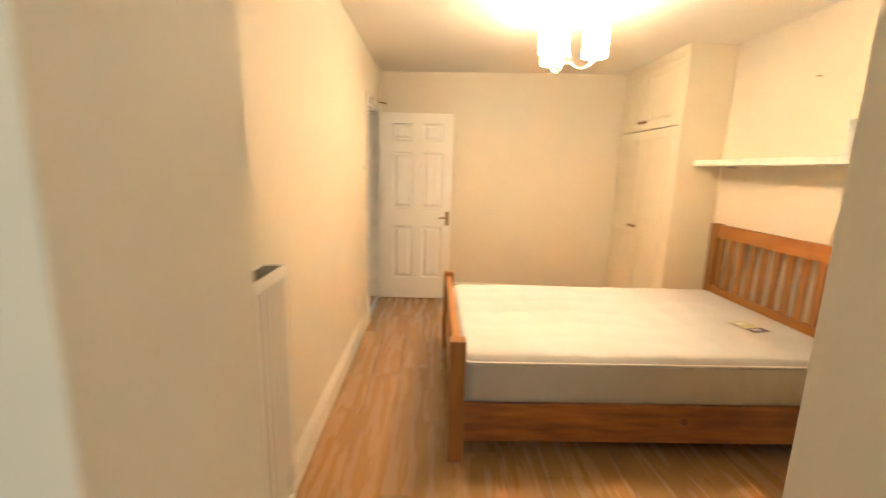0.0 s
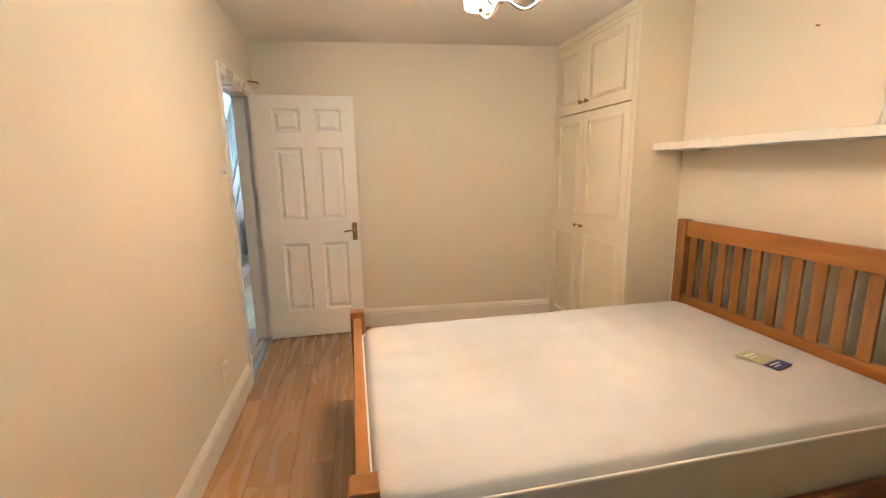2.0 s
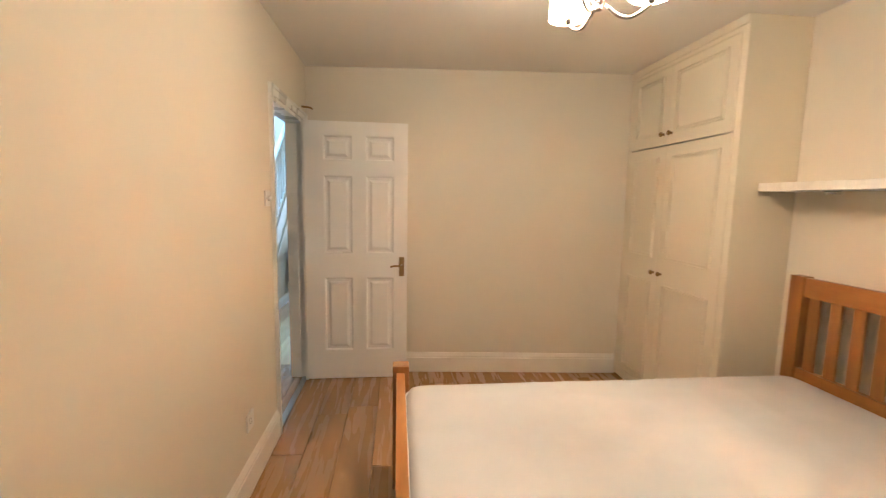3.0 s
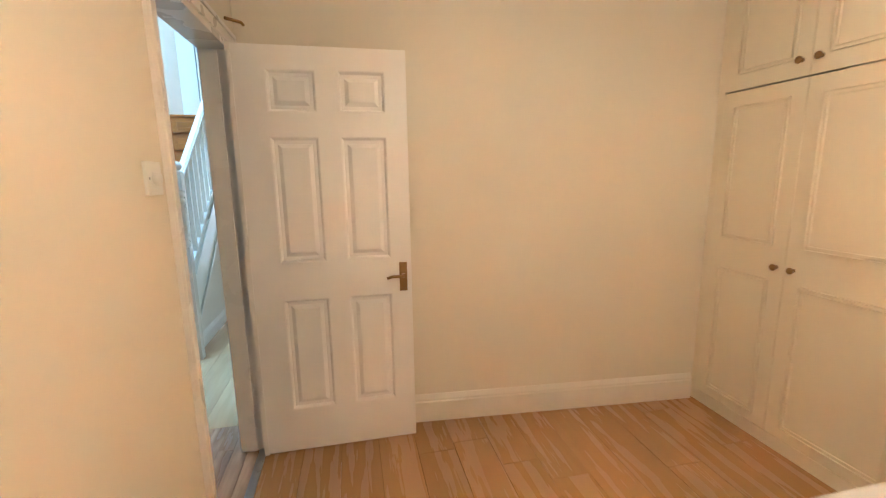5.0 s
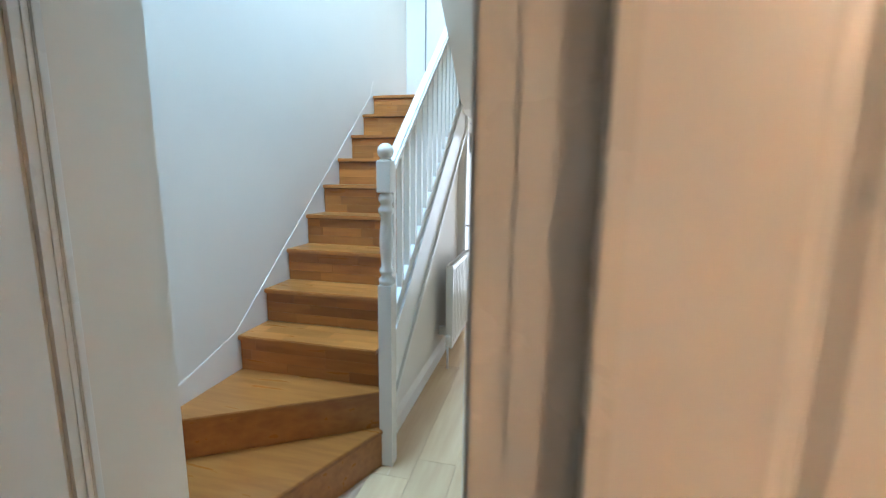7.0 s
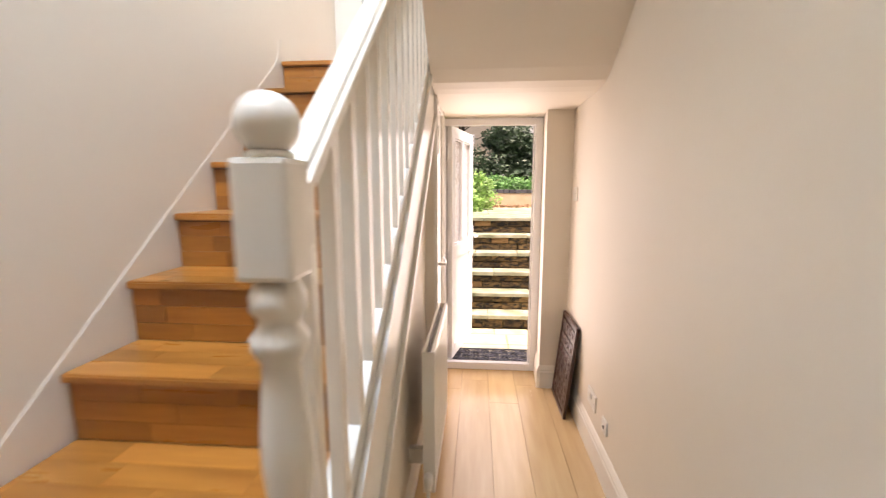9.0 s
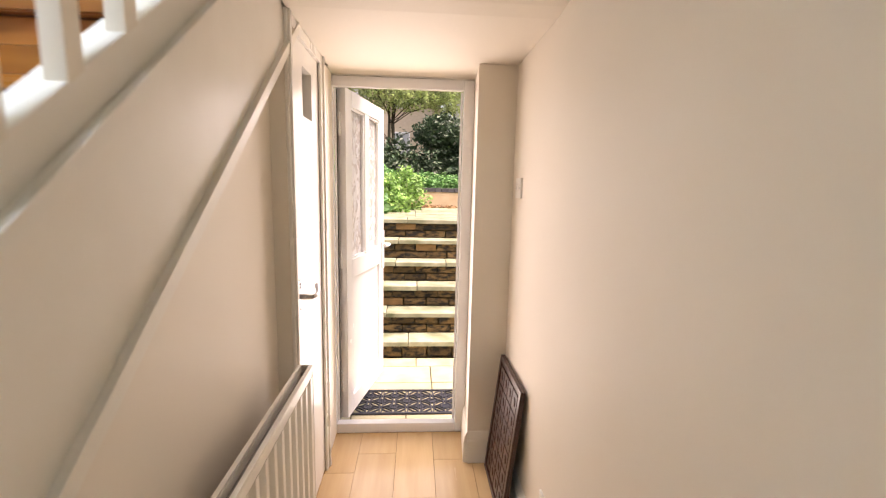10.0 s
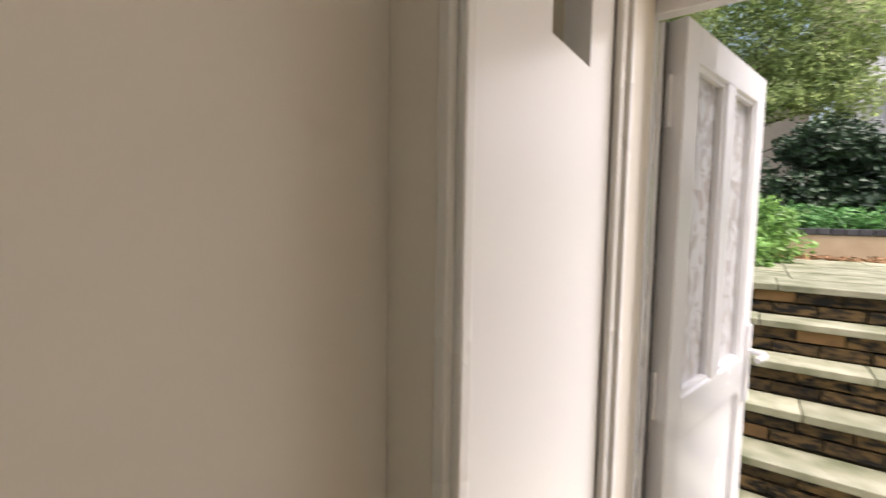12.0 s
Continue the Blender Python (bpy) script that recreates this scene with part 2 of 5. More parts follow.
# ---- shapes ----
def box(bm, x0, x1, y0, y1, z0, z1, r=0.0):
    t = bmesh.new() if r else bm
    v = [t.verts.new((x, y, z)) for x in (x0, x1) for y in (y0, y1) for z in (z0, z1)]
    for f in ((0, 1, 3, 2), (4, 6, 7, 5), (0, 4, 5, 1), (2, 3, 7, 6), (0, 2, 6, 4), (1, 5, 7, 3)):
        t.faces.new([v[i] for i in f])
    if r:
        bmesh.ops.bevel(t, geom=t.edges[:], offset=r, segments=2, affect="EDGES", profile=0.6)
        merge(bm, t)
    return bm


def merge(bm, t, m=None):
    if m is not None:
        t.transform(m)
    me = bpy.data.meshes.new("tmp")
    t.to_mesh(me)
    t.free()
    bm.from_mesh(me)
    bpy.data.meshes.remove(me)


def prism(bm, poly, z0, z1):
    lo = [bm.verts.new((x, y, z0)) for x, y in poly]
    hi = [bm.verts.new((x, y, z1)) for x, y in poly]
    n = len(poly)
    bm.faces.new(lo[::-1])
    bm.faces.new(hi)
    for i in range(n):
        bm.faces.new((lo[i], lo[(i + 1) % n], hi[(i + 1) % n], hi[i]))


def side_prism(bm, poly, x0, x1):
    """A prism across x from a (y, z) outline."""
    lo = [bm.verts.new((x0, y, z)) for y, z in poly]
    hi = [bm.verts.new((x1, y, z)) for y, z in poly]
    n = len(poly)
    bm.faces.new(lo)
    bm.faces.new(hi[::-1])
    for i in range(n):
        bm.faces.new((lo[i], hi[i], hi[(i + 1) % n], lo[(i + 1) % n]))


def lathe(bm, profile, cx, cy, n=20, cz=0.0, axis=None):
    t = bmesh.new()
    rings = []
    for r, z in profile:
        rings.append([t.verts.new((r * math.cos(a), r * math.sin(a), z)) for a in [2 * math.pi * i / n for i in range(n)]])
    for a, b in zip(rings, rings[1:]):
        for i in range(n):
            t.faces.new((a[i], a[(i + 1) % n], b[(i + 1) % n], b[i]))
    if profile[0][0] > 1e-6:
        t.faces.new(rings[0][::-1])
    if profile[-1][0] > 1e-6:
        t.faces.new(rings[-1])
    bmesh.ops.remove_doubles(t, verts=t.verts[:], dist=1e-6)
    for f in t.faces:
        f.smooth = True
    m = Matrix.Translation((cx, cy, cz))
    if axis is not None:
        m = m @ Vector(axis).to_track_quat("Z", "Y").to_matrix().to_4x4()
    merge(bm, t, m)


def tube(bm, pts, r, n=10):
    """A round bar along points."""
    pts = [Vector(p) for p in pts]
    rings = []
    side = None
    for i, p in enumerate(pts):
        d = (pts[min(i + 1, len(pts) - 1)] - pts[max(i - 1, 0)]).normalized()
        if side is None:
            side = d.orthogonal().normalized()
        side = (side - d * side.dot(d)).normalized()
        up = d.cross(side)
        rings.append([bm.verts.new(p + side * r * math.cos(a) + up * r * math.sin(a)) for a in [2 * math.pi * k / n for k in range(n)]])
    for a, b in zip(rings, rings[1:]):
        for k in range(n):
            bm.faces.new((a[k], a[(k + 1) % n], b[(k + 1) % n], b[k])).smooth = True
    bm.faces.new(rings[0][::-1])
    bm.faces.new(rings[-1])


ORG = {}


def mesh_object(name, bm, mat, org=(0, 0, 0)):
    bmesh.ops.recalc_face_normals(bm, faces=bm.faces[:])
    bm.transform(Matrix.Translation(-Vector(org)))
    me = bpy.data.meshes.new(name)
    bm.to_mesh(me)
    bm.free()
    me.materials.append(mat)
    return new(name, me)


def thing(name, org, label, category, group="", turn=0):
    e = new(name)
    e.empty_display_size = 0.1
    e.location = org
    e.rotation_euler = (0, 0, radians(turn))
    ORG[e] = Vector(org)
    return tagged(e, label, category, group)


def part(name, bm, mat, parent, label=""):
    org = ORG[parent]
    ob = mesh_object(name, bm, mat, org)
    ob.parent = parent
    ORG[ob] = org
    return tagged(ob, label)


def solo(name, bm, mat, label, category, org, group=""):
    ob = mesh_object(name, bm, mat, org)
    ob.location = org
    ORG[ob] = Vector(org)
    return tagged(ob, label, category, group)


def struct(name, bm, mat, label="", smooth=False):
    ob = mesh_object(name, bm, mat)
    ORG[ob] = Vector((0, 0, 0))
    return tagged(ob, label, "", "", "structure")


def B(*boxes, r=0.0):
    bm = bmesh.new()
    for b in boxes:
        box(bm, *b, r=r)
    return bm


# ---- the rooms ----
XL, XH, YF, HC = -0.77, -0.89, 4.50, 2.42   # bedroom's inner left face, its hall face, far wall, ceiling
XR = 2.13                                   # chimney breast face
D0, D1, DH = 3.70, 4.512, 1.995            # bedroom doorway
HR = -0.64                                  # hall's right wall
SX0, SX1 = -2.33, -1.56                     # stair flight
RISE, GO, Y4 = 0.19, 0.230, 6.031


def nose(y):
    return 4 * RISE + (y - Y4) * RISE / GO


struct("wall_west_bedroom", B((XH, XL, -1.3, D0, 0, 2.6), (XH, XL, D1, 4.75, 0, 2.6), (XH, XL, D0, D1, DH, 2.6)), PAINT)
bm = bmesh.new()
prism(bm, [(XH + 0.001, 4.63), (2.7, 4.335), (2.7, 4.60), (XH + 0.001, 4.75)], 0, 2.6)
struct("wall_north_bedroom", bm, PAINT)
struct("wall_east_bedroom", B((XR, XR + 0.15, 1.62, 3.30, 0, 2.6), (2.55, 2.7, -1.3, 4.5, 0, 2.6), (XR + 0.15, 2.55, 1.62, 3.3, 0, 2.6)), PAINT)
struct("wall_partition_bedroom", B((XL, -0.41, 0.15, 0.45, 0, 2.6), (0.385, 2.55, 0.15, 0.45, 0, 2.6), (-0.41, 0.385, 0.15, 0.45, 2.12, 2.6)), PAINT)
struct("wall_south_bedroom", B((XH, 2.7, -1.45, -1.3, 0, 2.6)), PAINT)
struct("ceiling_bedroom", B((XH - 0.0, 2.7, -1.45, 4.75, HC, HC + 0.05)), CEIL)
struct("subfloor", B((-2.6, 2.7, -1.5, 8.52, -0.2, -0.014)), STAIRDARK)

HW = 2.42
struct("wall_east_hall", B((HR, HR + 0.12, 4.76, 8.223, 0, 4.9), (XH, HR, 4.751, 4.80, 0, 4.9)), HALL_PAINT)
struct("wall_south_hall", B((-2.0, XH - 0.001, 2.5, 2.6, 0, 2.6)), HALL_PAINT)
struct("wall_west_hall", B((-2.0, -1.86, 2.6, 4.998, 0, 4.9)), HALL_PAINT)
struct("wall_west_stair", B((SX0 - 0.15, SX0, 4.9, 8.75, 0, 4.9)), HALL_PAINT)
struct("wall_south_stair", B((SX0, -2.001, 4.9, 4.963, 0, 4.9)), HALL_PAINT)
struct("wall_north_landing", B((SX0, HR, 8.60, 8.75, 1.98, 4.9)), HALL_PAINT)
struct("ceiling_hall", B((-2.0, XH, 2.5, 5.0, HW, HW + 0.06), (-1.5, XH, 5.0, 5.2, HW, HW + 0.06)), CEIL)
struct("wall_above_hall", B((-1.859, XH, 4.94, 5.0, HW + 0.06, 4.9)), HALL_PAINT)
struct("ceiling_stairwell", B((SX0 - 0.15, HR + 0.12, 4.9, 8.75, 4.9, 5.0)), CEIL)
# sloping underside of the upper flight, then the low flat ceiling before the garden door
bm = bmesh.new()
side_prism(bm, [(8.6, 1.916), (7.70, 1.916), (7.62, 1.923), (7.54, 1.937), (7.46, 1.98), (7.36, 2.045), (5.4, 3.42), (5.4, 3.7), (8.0, 2.09), (8.6, 2.09)], -1.50, HR - 0.001)
struct("ceiling_under_flight", bm, HALL_PAINT)

# pier and wall beside the garden door
GX0, GX1, GY, GH = -1.565, -0.797, 8.485, 1.908
bm = bmesh.new()
prism(bm, [(-0.815, 8.224), (HR + 0.12, 8.224), (HR + 0.12, 8.60), (GX1, 8.60), (GX1, 8.484)], 0, 1.915)
struct("wall_pier", bm, HALL_PAINT)
struct("wall_north_lintel", B((GX0 - 0.04, GX1, 8.485, 8.60, GH + 0.002, 1.915)), GLOSS)
struct("wall_cupboard", B((SX0, -1.60, 8.50, 8.6, 0, 1.98), (-1.60, GX0, 8.485, 8.6, 0, 1.915)), HALL_PAINT)

# stair wall below the string
bm = bmesh.new()
side_prism(bm, [(5.84, 0), (7.702, 0), (7.702, nose(7.702) - 0.36), (5.84, nose(5.84) - 0.36)], -1.60, -1.56)
struct("wall_stair_spandrel", bm, HALL_PAINT)
struct("wall_cupboard_return", B((-1.60, -1.509, 7.7025, 7.736, 0, 1.915)), HALL_PAINT)


def skirting(name, pts, h=0.165, side=1, mat=SKIRT):
    """A moulded board along a line of (x, y), proud to its left (side 1) or right."""
    bm = bmesh.new()
    prof = [(0, 0), (0.018, 0), (0.018, h * 0.72), (0.014, h * 0.76), (0.014, h * 0.82), (0.010, h * 0.88), (0.004, h * 0.97), (0, h)]
    for (ax, ay), (bx, by) in zip(pts, pts[1:]):
        d = Vector((bx - ax, by - ay, 0)).normalized()
        n = Vector((-d.y, d.x, 0)) * side
        a = [bm.verts.new(Vector((ax, ay, z)) + n * u) for u, z in prof]
        b = [bm.verts.new(Vector((bx, by, z)) + n * u) for u, z in prof]
        for i in range(len(prof) - 1):
            bm.faces.new((a[i], b[i], b[i + 1], a[i + 1]))
        bm.faces.new(a)
        bm.faces.new(b[::-1])
    return struct(name, bm, mat)


skirting("baseboard_west", [(XL, 0.45), (XL, D0 - 0.058)], side=-1)
skirting("baseboard_north", [(-0.75, 4.619), (1.752, 4.414)], side=-1)
skirting("baseboard_east", [(XR, 1.65), (XR, 3.28)], side=1)
skirting("baseboard_hall_east", [(HR, 4.80), (HR, 8.223)], side=1)
skirting("baseboard_pier", [(-0.815, 8.224), (HR, 8.224)], side=-1)
skirting("baseboard_stair", [(-1.56, 5.86), (-1.56, 7.701)], h=0.12, side=-1)
skirting("baseboard_pier_side", [(GX1 - 0.001, 8.484), (-0.816, 8.213)], side=-1)


# doorway between bedroom and hall
def architrave(name, x, side, y0, y1, h, mat=GLOSS, w=0.055):
    bm = bmesh.new()
    s = side
    for (a, b, c, d) in ((y0 - w, y0, 0, h + w), (y1, y1 + w, 0, h + w), (y0, y1, h, h + w)):
        xs = sorted((x, x + s * 0.014))
        box(bm, xs[0], xs[1], a, b, c, d, r=0.002)
    e = 0.018
    for (a, b, c, d) in ((y0 - w, y0 - w + e, 0, h + w), (y1 + w - e, y1 + w, 0, h + w), (y0 - w + e, y1 + w - e, h + w - e, h + w)):
        xs = sorted((x + s * 0.013, x + s * 0.022))
        box(bm, xs[0], xs[1], a, b, c, d, r=0.003)
    for f in (0.45, 0.72):
        xs = sorted((x + s * 0.013, x + s * 0.018))
        box(bm, xs[0], xs[1], y0 - w * f - 0.004, y0 - w * f + 0.004, 0, h + w * f, r=0.002)
        box(bm, xs[0], xs[1], y1 + w * f - 0.004, y1 + w * f + 0.004, 0, h + w * f, r=0.002)
    return struct(name, bm, mat)


architrave("trim_doorway_bedroom", XL, 1, D0, D1 - 0.0, DH)
architrave("trim_doorway_hall", XH, -1, D0, D1, DH)
struct("trim_door_lining", B((XH - 0.003, XL + 0.003, D0 - 0.001, D0 + 0.026, 0, DH), (XH - 0.003, XL + 0.003, D1 - 0.028, D1 + 0.001, 0, DH),
                             (XH - 0.003, XL + 0.003, D0 + 0.026, D1 - 0.028, DH - 0.024, DH + 0.001),
                             (-0.85, -0.815, D0 + 0.026, D0 + 0.038, 0, DH - 0.024), (-0.85, -0.815, D1 - 0.033, D1 - 0.028, 0, DH - 0.024)), GLOSS)
struct("trim_threshold", B((-0.805, -0.765, D0 + 0.028, D1 - 0.03, 0.0005, 0.007), r=0.002), STEEL, "grey metal threshold strip between two floors")


def raised_panel(bm, u0, u1, v0, v1, face, depth=0.016):
    """A fielded panel seen along +y at y=face: a sunk moulding round a raised field. Quads only."""
    ring = []
    for ins, d in ((0, 0), (0.006, 0.002), (0.014, depth), (0.030, depth), (0.048, 0.002), (0.052, 0.0015)):
        ring.append([bm.verts.new((u, face + d, v)) for u, v in ((u0 + ins, v0 + ins), (u1 - ins, v0 + ins), (u1 - ins, v1 - ins), (u0 + ins, v1 - ins))])
    for a, b in zip(ring, ring[1:]):
        for i in range(4):
            bm.faces.new((a[i], a[(i + 1) % 4], b[(i + 1) % 4], b[i]))
    bm.faces.new(ring[-1])


def lever(parent, x, y, z, sx, mat, length=0.085, hgt=0.15, wid=0.04, name="handle", lab=""):
    """A lever handle on a plate whose face looks towards -y; sx: the way the lever points."""
    bm = B((x - wid / 2, x + wid / 2, y - 0.006, y, z - hgt / 2, z + hgt / 2), r=0.003)
    tube(bm, [(x, y, z + 0.01), (x, y - 0.045, z + 0.01)], 0.009)
    tube(bm, [(x, y - 0.045, z + 0.01), (x + sx * 0.02, y - 0.05, z + 0.012), (x + sx * length * 0.7, y - 0.048, z + 0.012), (x + sx * length, y - 0.042, z + 0.004)], 0.0075)
    h = part(name, bm, mat, parent, lab)
    scr = bmesh.new()
    for dz in (-0.062, 0.062):
        tube(scr, [(x, y - 0.005, z + dz * hgt / 0.15), (x, y - 0.0085, z + dz * hgt / 0.15)], 0.0045, 8)
    part("screw", scr, mat, h)
    return h


def panel_door(name, x0, x1, yf, th, h, cols, rows, label):
    d = thing(name, (x0, yf + th / 2, 0), label, "door")
    bm = bmesh.new()
    xs = [x0] + [c for p in cols for c in p] + [x1]
    zs = [0.008] + [c for p in rows for c in p] + [h]
    for face, sgn in ((yf, 1), (yf + th, -1)):
        for i in range(len(xs) - 1):
            for j in range(len(zs) - 1):
                if not (i % 2 and j % 2):
                    bm.faces.new([bm.verts.new(p) for p in ((xs[i], face, zs[j]), (xs[i + 1], face, zs[j]), (xs[i + 1], face, zs[j + 1]), (xs[i], face, zs[j + 1]))])
    for p in (((x0, yf, 0.008), (x0, yf + th, 0.008), (x0, yf + th, h), (x0, yf, h)), ((x1, yf, 0.008), (x1, yf + th, 0.008), (x1, yf + th, h), (x1, yf, h)),
              ((x0, yf, h), (x1, yf, h), (x1, yf + th, h), (x0, yf + th, h)), ((x0, yf, 0.008), (x1, yf, 0.008), (x1, yf + th, 0.008), (x0, yf + th, 0.008))):
        bm.faces.new([bm.verts.new(q) for q in p])
    bmesh.ops.remove_doubles(bm, verts=bm.verts[:], dist=1e-5)
    part("leaf", bm, DOORGLOSS, d)
    for a, b in cols:
        for c, e in rows:
            bm = bmesh.new()
            raised_panel(bm, a, b, c, e, yf)
            back = bmesh.new()
            raised_panel(back, a, b, c, e, 0)
            merge(bm, back, Matrix.Translation((0, yf + th, 0)) @ Matrix.Scale(-1, 4, (0, 1, 0)))
            part("panel", bm, DOORGLOSS, d)
    return d


bed_door = panel_door("bedroom_door", -0.7475, 0.015, 4.425, 0.036, 1.985, [(-0.615, -0.40), (-0.302, -0.087)],
                      [(0.235, 0.815), (1.0, 1.59), (1.70, 1.885)], "white gloss six-panel door standing open against the wall")
struct("trim_door_stop", B((-0.7695, -0.7477, 4.4245, 4.4845, 0.0, 1.99)), GLOSS)
lever(bed_door, -0.028, 4.425, 0.90, -1, BRASS, lab="aged brass lever handle")
bm = bmesh.new()
for z in (0.25, 1.0, 1.75):
    tube(bm, [(-0.742, 4.462, z - 0.04), (-0.742, 4.462, z + 0.04)], 0.005, 8)
part("hinge", bm, BRASS, bed_door)
bm = bmesh.new()
tube(bm, [(-0.75, 4.40, 2.075), (-0.70, 4.46, 2.08), (-0.69, 4.47, 2.07)], 0.007, 8)
solo("door_catch", bm, BRASS, "small brass catch fixed above the door frame", "catch", (-0.75, 4.40, 2.075))


# closed door in the hall's west wall
hd = thing("hall_door", (-1.85, 4.24, 0), "plain cream closed door in the hall wall beside the stairs", "door")
part("leaf", B((-1.859, -1.853, 3.935, 4.677, 0.005, 1.985), r=0.002), DOORGLOSS, hd)
architrave("trim_doorway_west", -1.8595, 1, 3.93, 4.687, 1.99)


# ---- wardrobes ----
def wardrobe_door(parent, x, y0, y1, z0, z1, panels, knob_y, knob_z):
    """A flat door whose face looks towards -x, with bead mouldings."""
    d = part("door", B((x, x + 0.02, y0, y1, z0, z1), r=0.002), CREAM, parent)
    for c, e in panels:
        bm = bmesh.new()
        a, b = y0 + 0.07, y1 - 0.07
        for w, dd in ((0, 0.010), (0.018, 0.007)):
            t = 0.008
            for q in ((a + w, a + w + t, c + w, e - w), (b - w - t, b - w, c + w, e - w), (a + w + t, b - w - t, c + w, c + w + t), (a + w + t, b - w - t, e - w - t, e - w)):
                box(bm, x - dd, x + 0.001, *q)
        part("moulding", bm, CREAM, d)
    bm = bmesh.new()
    lathe(bm, [(0.010, 0), (0.006, 0.006), (0.006, 0.014), (0.016, 0.019), (0.017, 0.025), (0.011, 0.031), (0, 0.033)], x, knob_y, 14, knob_z, (-1, 0, 0))
    part("knob", bm, BRASS, d, "small oval brass knob")
    return d


def wardrobe(name, x, y0, y1, yc, label, depth, zt=HC):
    w = thing(name, (x, (y0 + y1) / 2, 0), label, "wardrobe")
    for a, b in ((y0, y0 + 0.02), (y1 - 0.02, y1)):
        part("side_panel", B((x + 0.0215, x + depth, a, b, 0, zt - 0.002)), CREAM, w)
    part("base_board", B((x + 0.0215, x + depth, y0 + 0.0205, y1 - 0.0205, 0.0, 0.02)), CREAM, w)
    for a, b in ((y0, y0 + 0.045), (y1 - 0.045, y1)):
        part("stile", B((x, x + 0.021, a, b, 0.0605, zt - 0.002)), CREAM, w)
    for a, b in ((zt - 0.075, zt - 0.002), (0.0605, 0.075)):
        part("face_rail", B((x, x + 0.021, y0 + 0.0453, y1 - 0.0453, a, b)), CREAM, w)
    part("plinth", B((x + 0.006, x + 0.02, y0, y1, 0.0, 0.06)), CREAM, w)
    part("cornice", B((x - 0.012, x - 0.0005, y0, y1, zt - 0.05, zt - 0.002), r=0.004), CREAM, w)
    for a, b, ky in ((y0 + 0.048, yc - 0.0015, yc - 0.042), (yc + 0.0015, y1 - 0.048, yc + 0.042)):
        wardrobe_door(w, x - 0.003, a, b, 0.08, 1.815, ((0.13, 0.865), (1.035, 1.745)), ky, 0.935)
        wardrobe_door(w, x - 0.003, a, b, 1.823, zt - 0.08, ((1.90, zt - 0.13),), ky, 1.895)
    return w


wardrobe("built_in_wardrobe", 1.765, 3.302, 4.415, 3.925, "cream painted built-in wardrobe with brass knobs beside the bed head", 0.78)
wardrobe("built_in_wardrobe", 1.815, 0.455, 1.615, 1.035, "cream painted built-in wardrobe with beaded doors beside the shelf", 0.73)

# ---- bed ----
bed = thing("double_bed", (1.0, 2.46, 0), "honey pine double bed frame with slatted headboard", "bed")
BY0, BY1 = 1.742, 3.175
for (y, x0, h) in ((BY0, -0.079, 0.63), (BY1 - 0.075, -0.079, 0.63), (BY0, 2.03, 1.06), (BY1 - 0.075, 2.03, 1.06)):
    part("post", B((x0, x0 + 0.078 if x0 < 1 else x0 + 0.06, y, y + 0.075, 0, h), r=0.004), PINE_UP, bed)
for y in (BY0 + 0.026, BY1 - 0.052):
    rail = part("side_rail", B((0.0, 2.03, y, y + 0.026, 0.10, 0.30), r=0.003), PINE, bed)
    for kx, kz, kr in ((1.10, 0.215, 0.02), (0.42, 0.16, 0.010), (1.86, 0.18, 0.012)):
        kn = bmesh.new()
        lathe(kn, [(kr, 0), (kr * 0.8, 0.0012), (0, 0.0012)], kx, y, 12, kz, (0, -1, 0))
        part("knot", kn, KNOT, rail, "dark round knot in the pine")
part("headboard_top_rail", B((2.04, 2.075, BY0 + 0.075, BY1 - 0.075, 0.955, 1.055), r=0.004), PINE_Y, bed)
part("headboard_low_rail", B((2.04, 2.075, BY0 + 0.075, BY1 - 0.075, 0.50, 0.575), r=0.003), PINE_Y, bed)
n = 12
for i in range(n):
    y = BY0 + 0.075 + (BY1 - BY0 - 0.15) * (i + 0.5) / n
    part("headboard_slat", B((2.049, 2.066, y - 0.027, y + 0.027, 0.575, 0.955), r=0.002), PINE_UP, bed)
part("footboard_top_rail", B((-0.062, -0.022, BY0 + 0.075, BY1 - 0.075, 0.535, 0.60), r=0.004), PINE_Y, bed)
part("footboard_low_rail", B((-0.055, -0.028, BY0 + 0.075, BY1 - 0.075, 0.10, 0.30), r=0.003), PINE_Y, bed)
for i in range(12):
    y = BY0 + 0.075 + (BY1 - BY0 - 0.15) * (i + 0.5) / 12
    part("footboard_slat", B((-0.05, -0.033, y - 0.024, y + 0.024, 0.30, 0.535), r=0.002), PINE_UP, bed)
for i in range(12):
    x = 0.08 + i * 0.165
    part("base_slat", B((x, x + 0.07, BY0 + 0.053, BY1 - 0.053, 0.255, 0.27)), PINE_Y, bed)


def cushion(x0, x1, y0, y1, z0, z1, rc, re):
    """A block with rounded corners in plan and rounded top and bottom edges."""
    bm = bmesh.new()
    def ring(ins, z):
        pts = []
        for cx, cy, a0 in ((x1 - rc, y1 - rc, 0), (x0 + rc, y1 - rc, 90), (x0 + rc, y0 + rc, 180), (x1 - rc, y0 + rc, 270)):
            for k in range(6):
                a = radians(a0 + 18 * k)
                pts.append(bm.verts.new((cx + (rc - ins) * math.cos(a), cy + (rc - ins) * math.sin(a), z)))
        return pts
    rings = [ring(re, z0), ring(re * 0.3, z0 + re * 0.3), ring(0, z0 + re), ring(0, z1 - re), ring(re * 0.3, z1 - re * 0.3), ring(re, z1)]
    for a, b in zip(rings, rings[1:]):
        for i in range(24):
            bm.faces.new((a[i], a[(i + 1) % 24], b[(i + 1) % 24], b[i])).smooth = True
    bm.faces.new(rings[0][::-1])
    return bm, rings[-1]


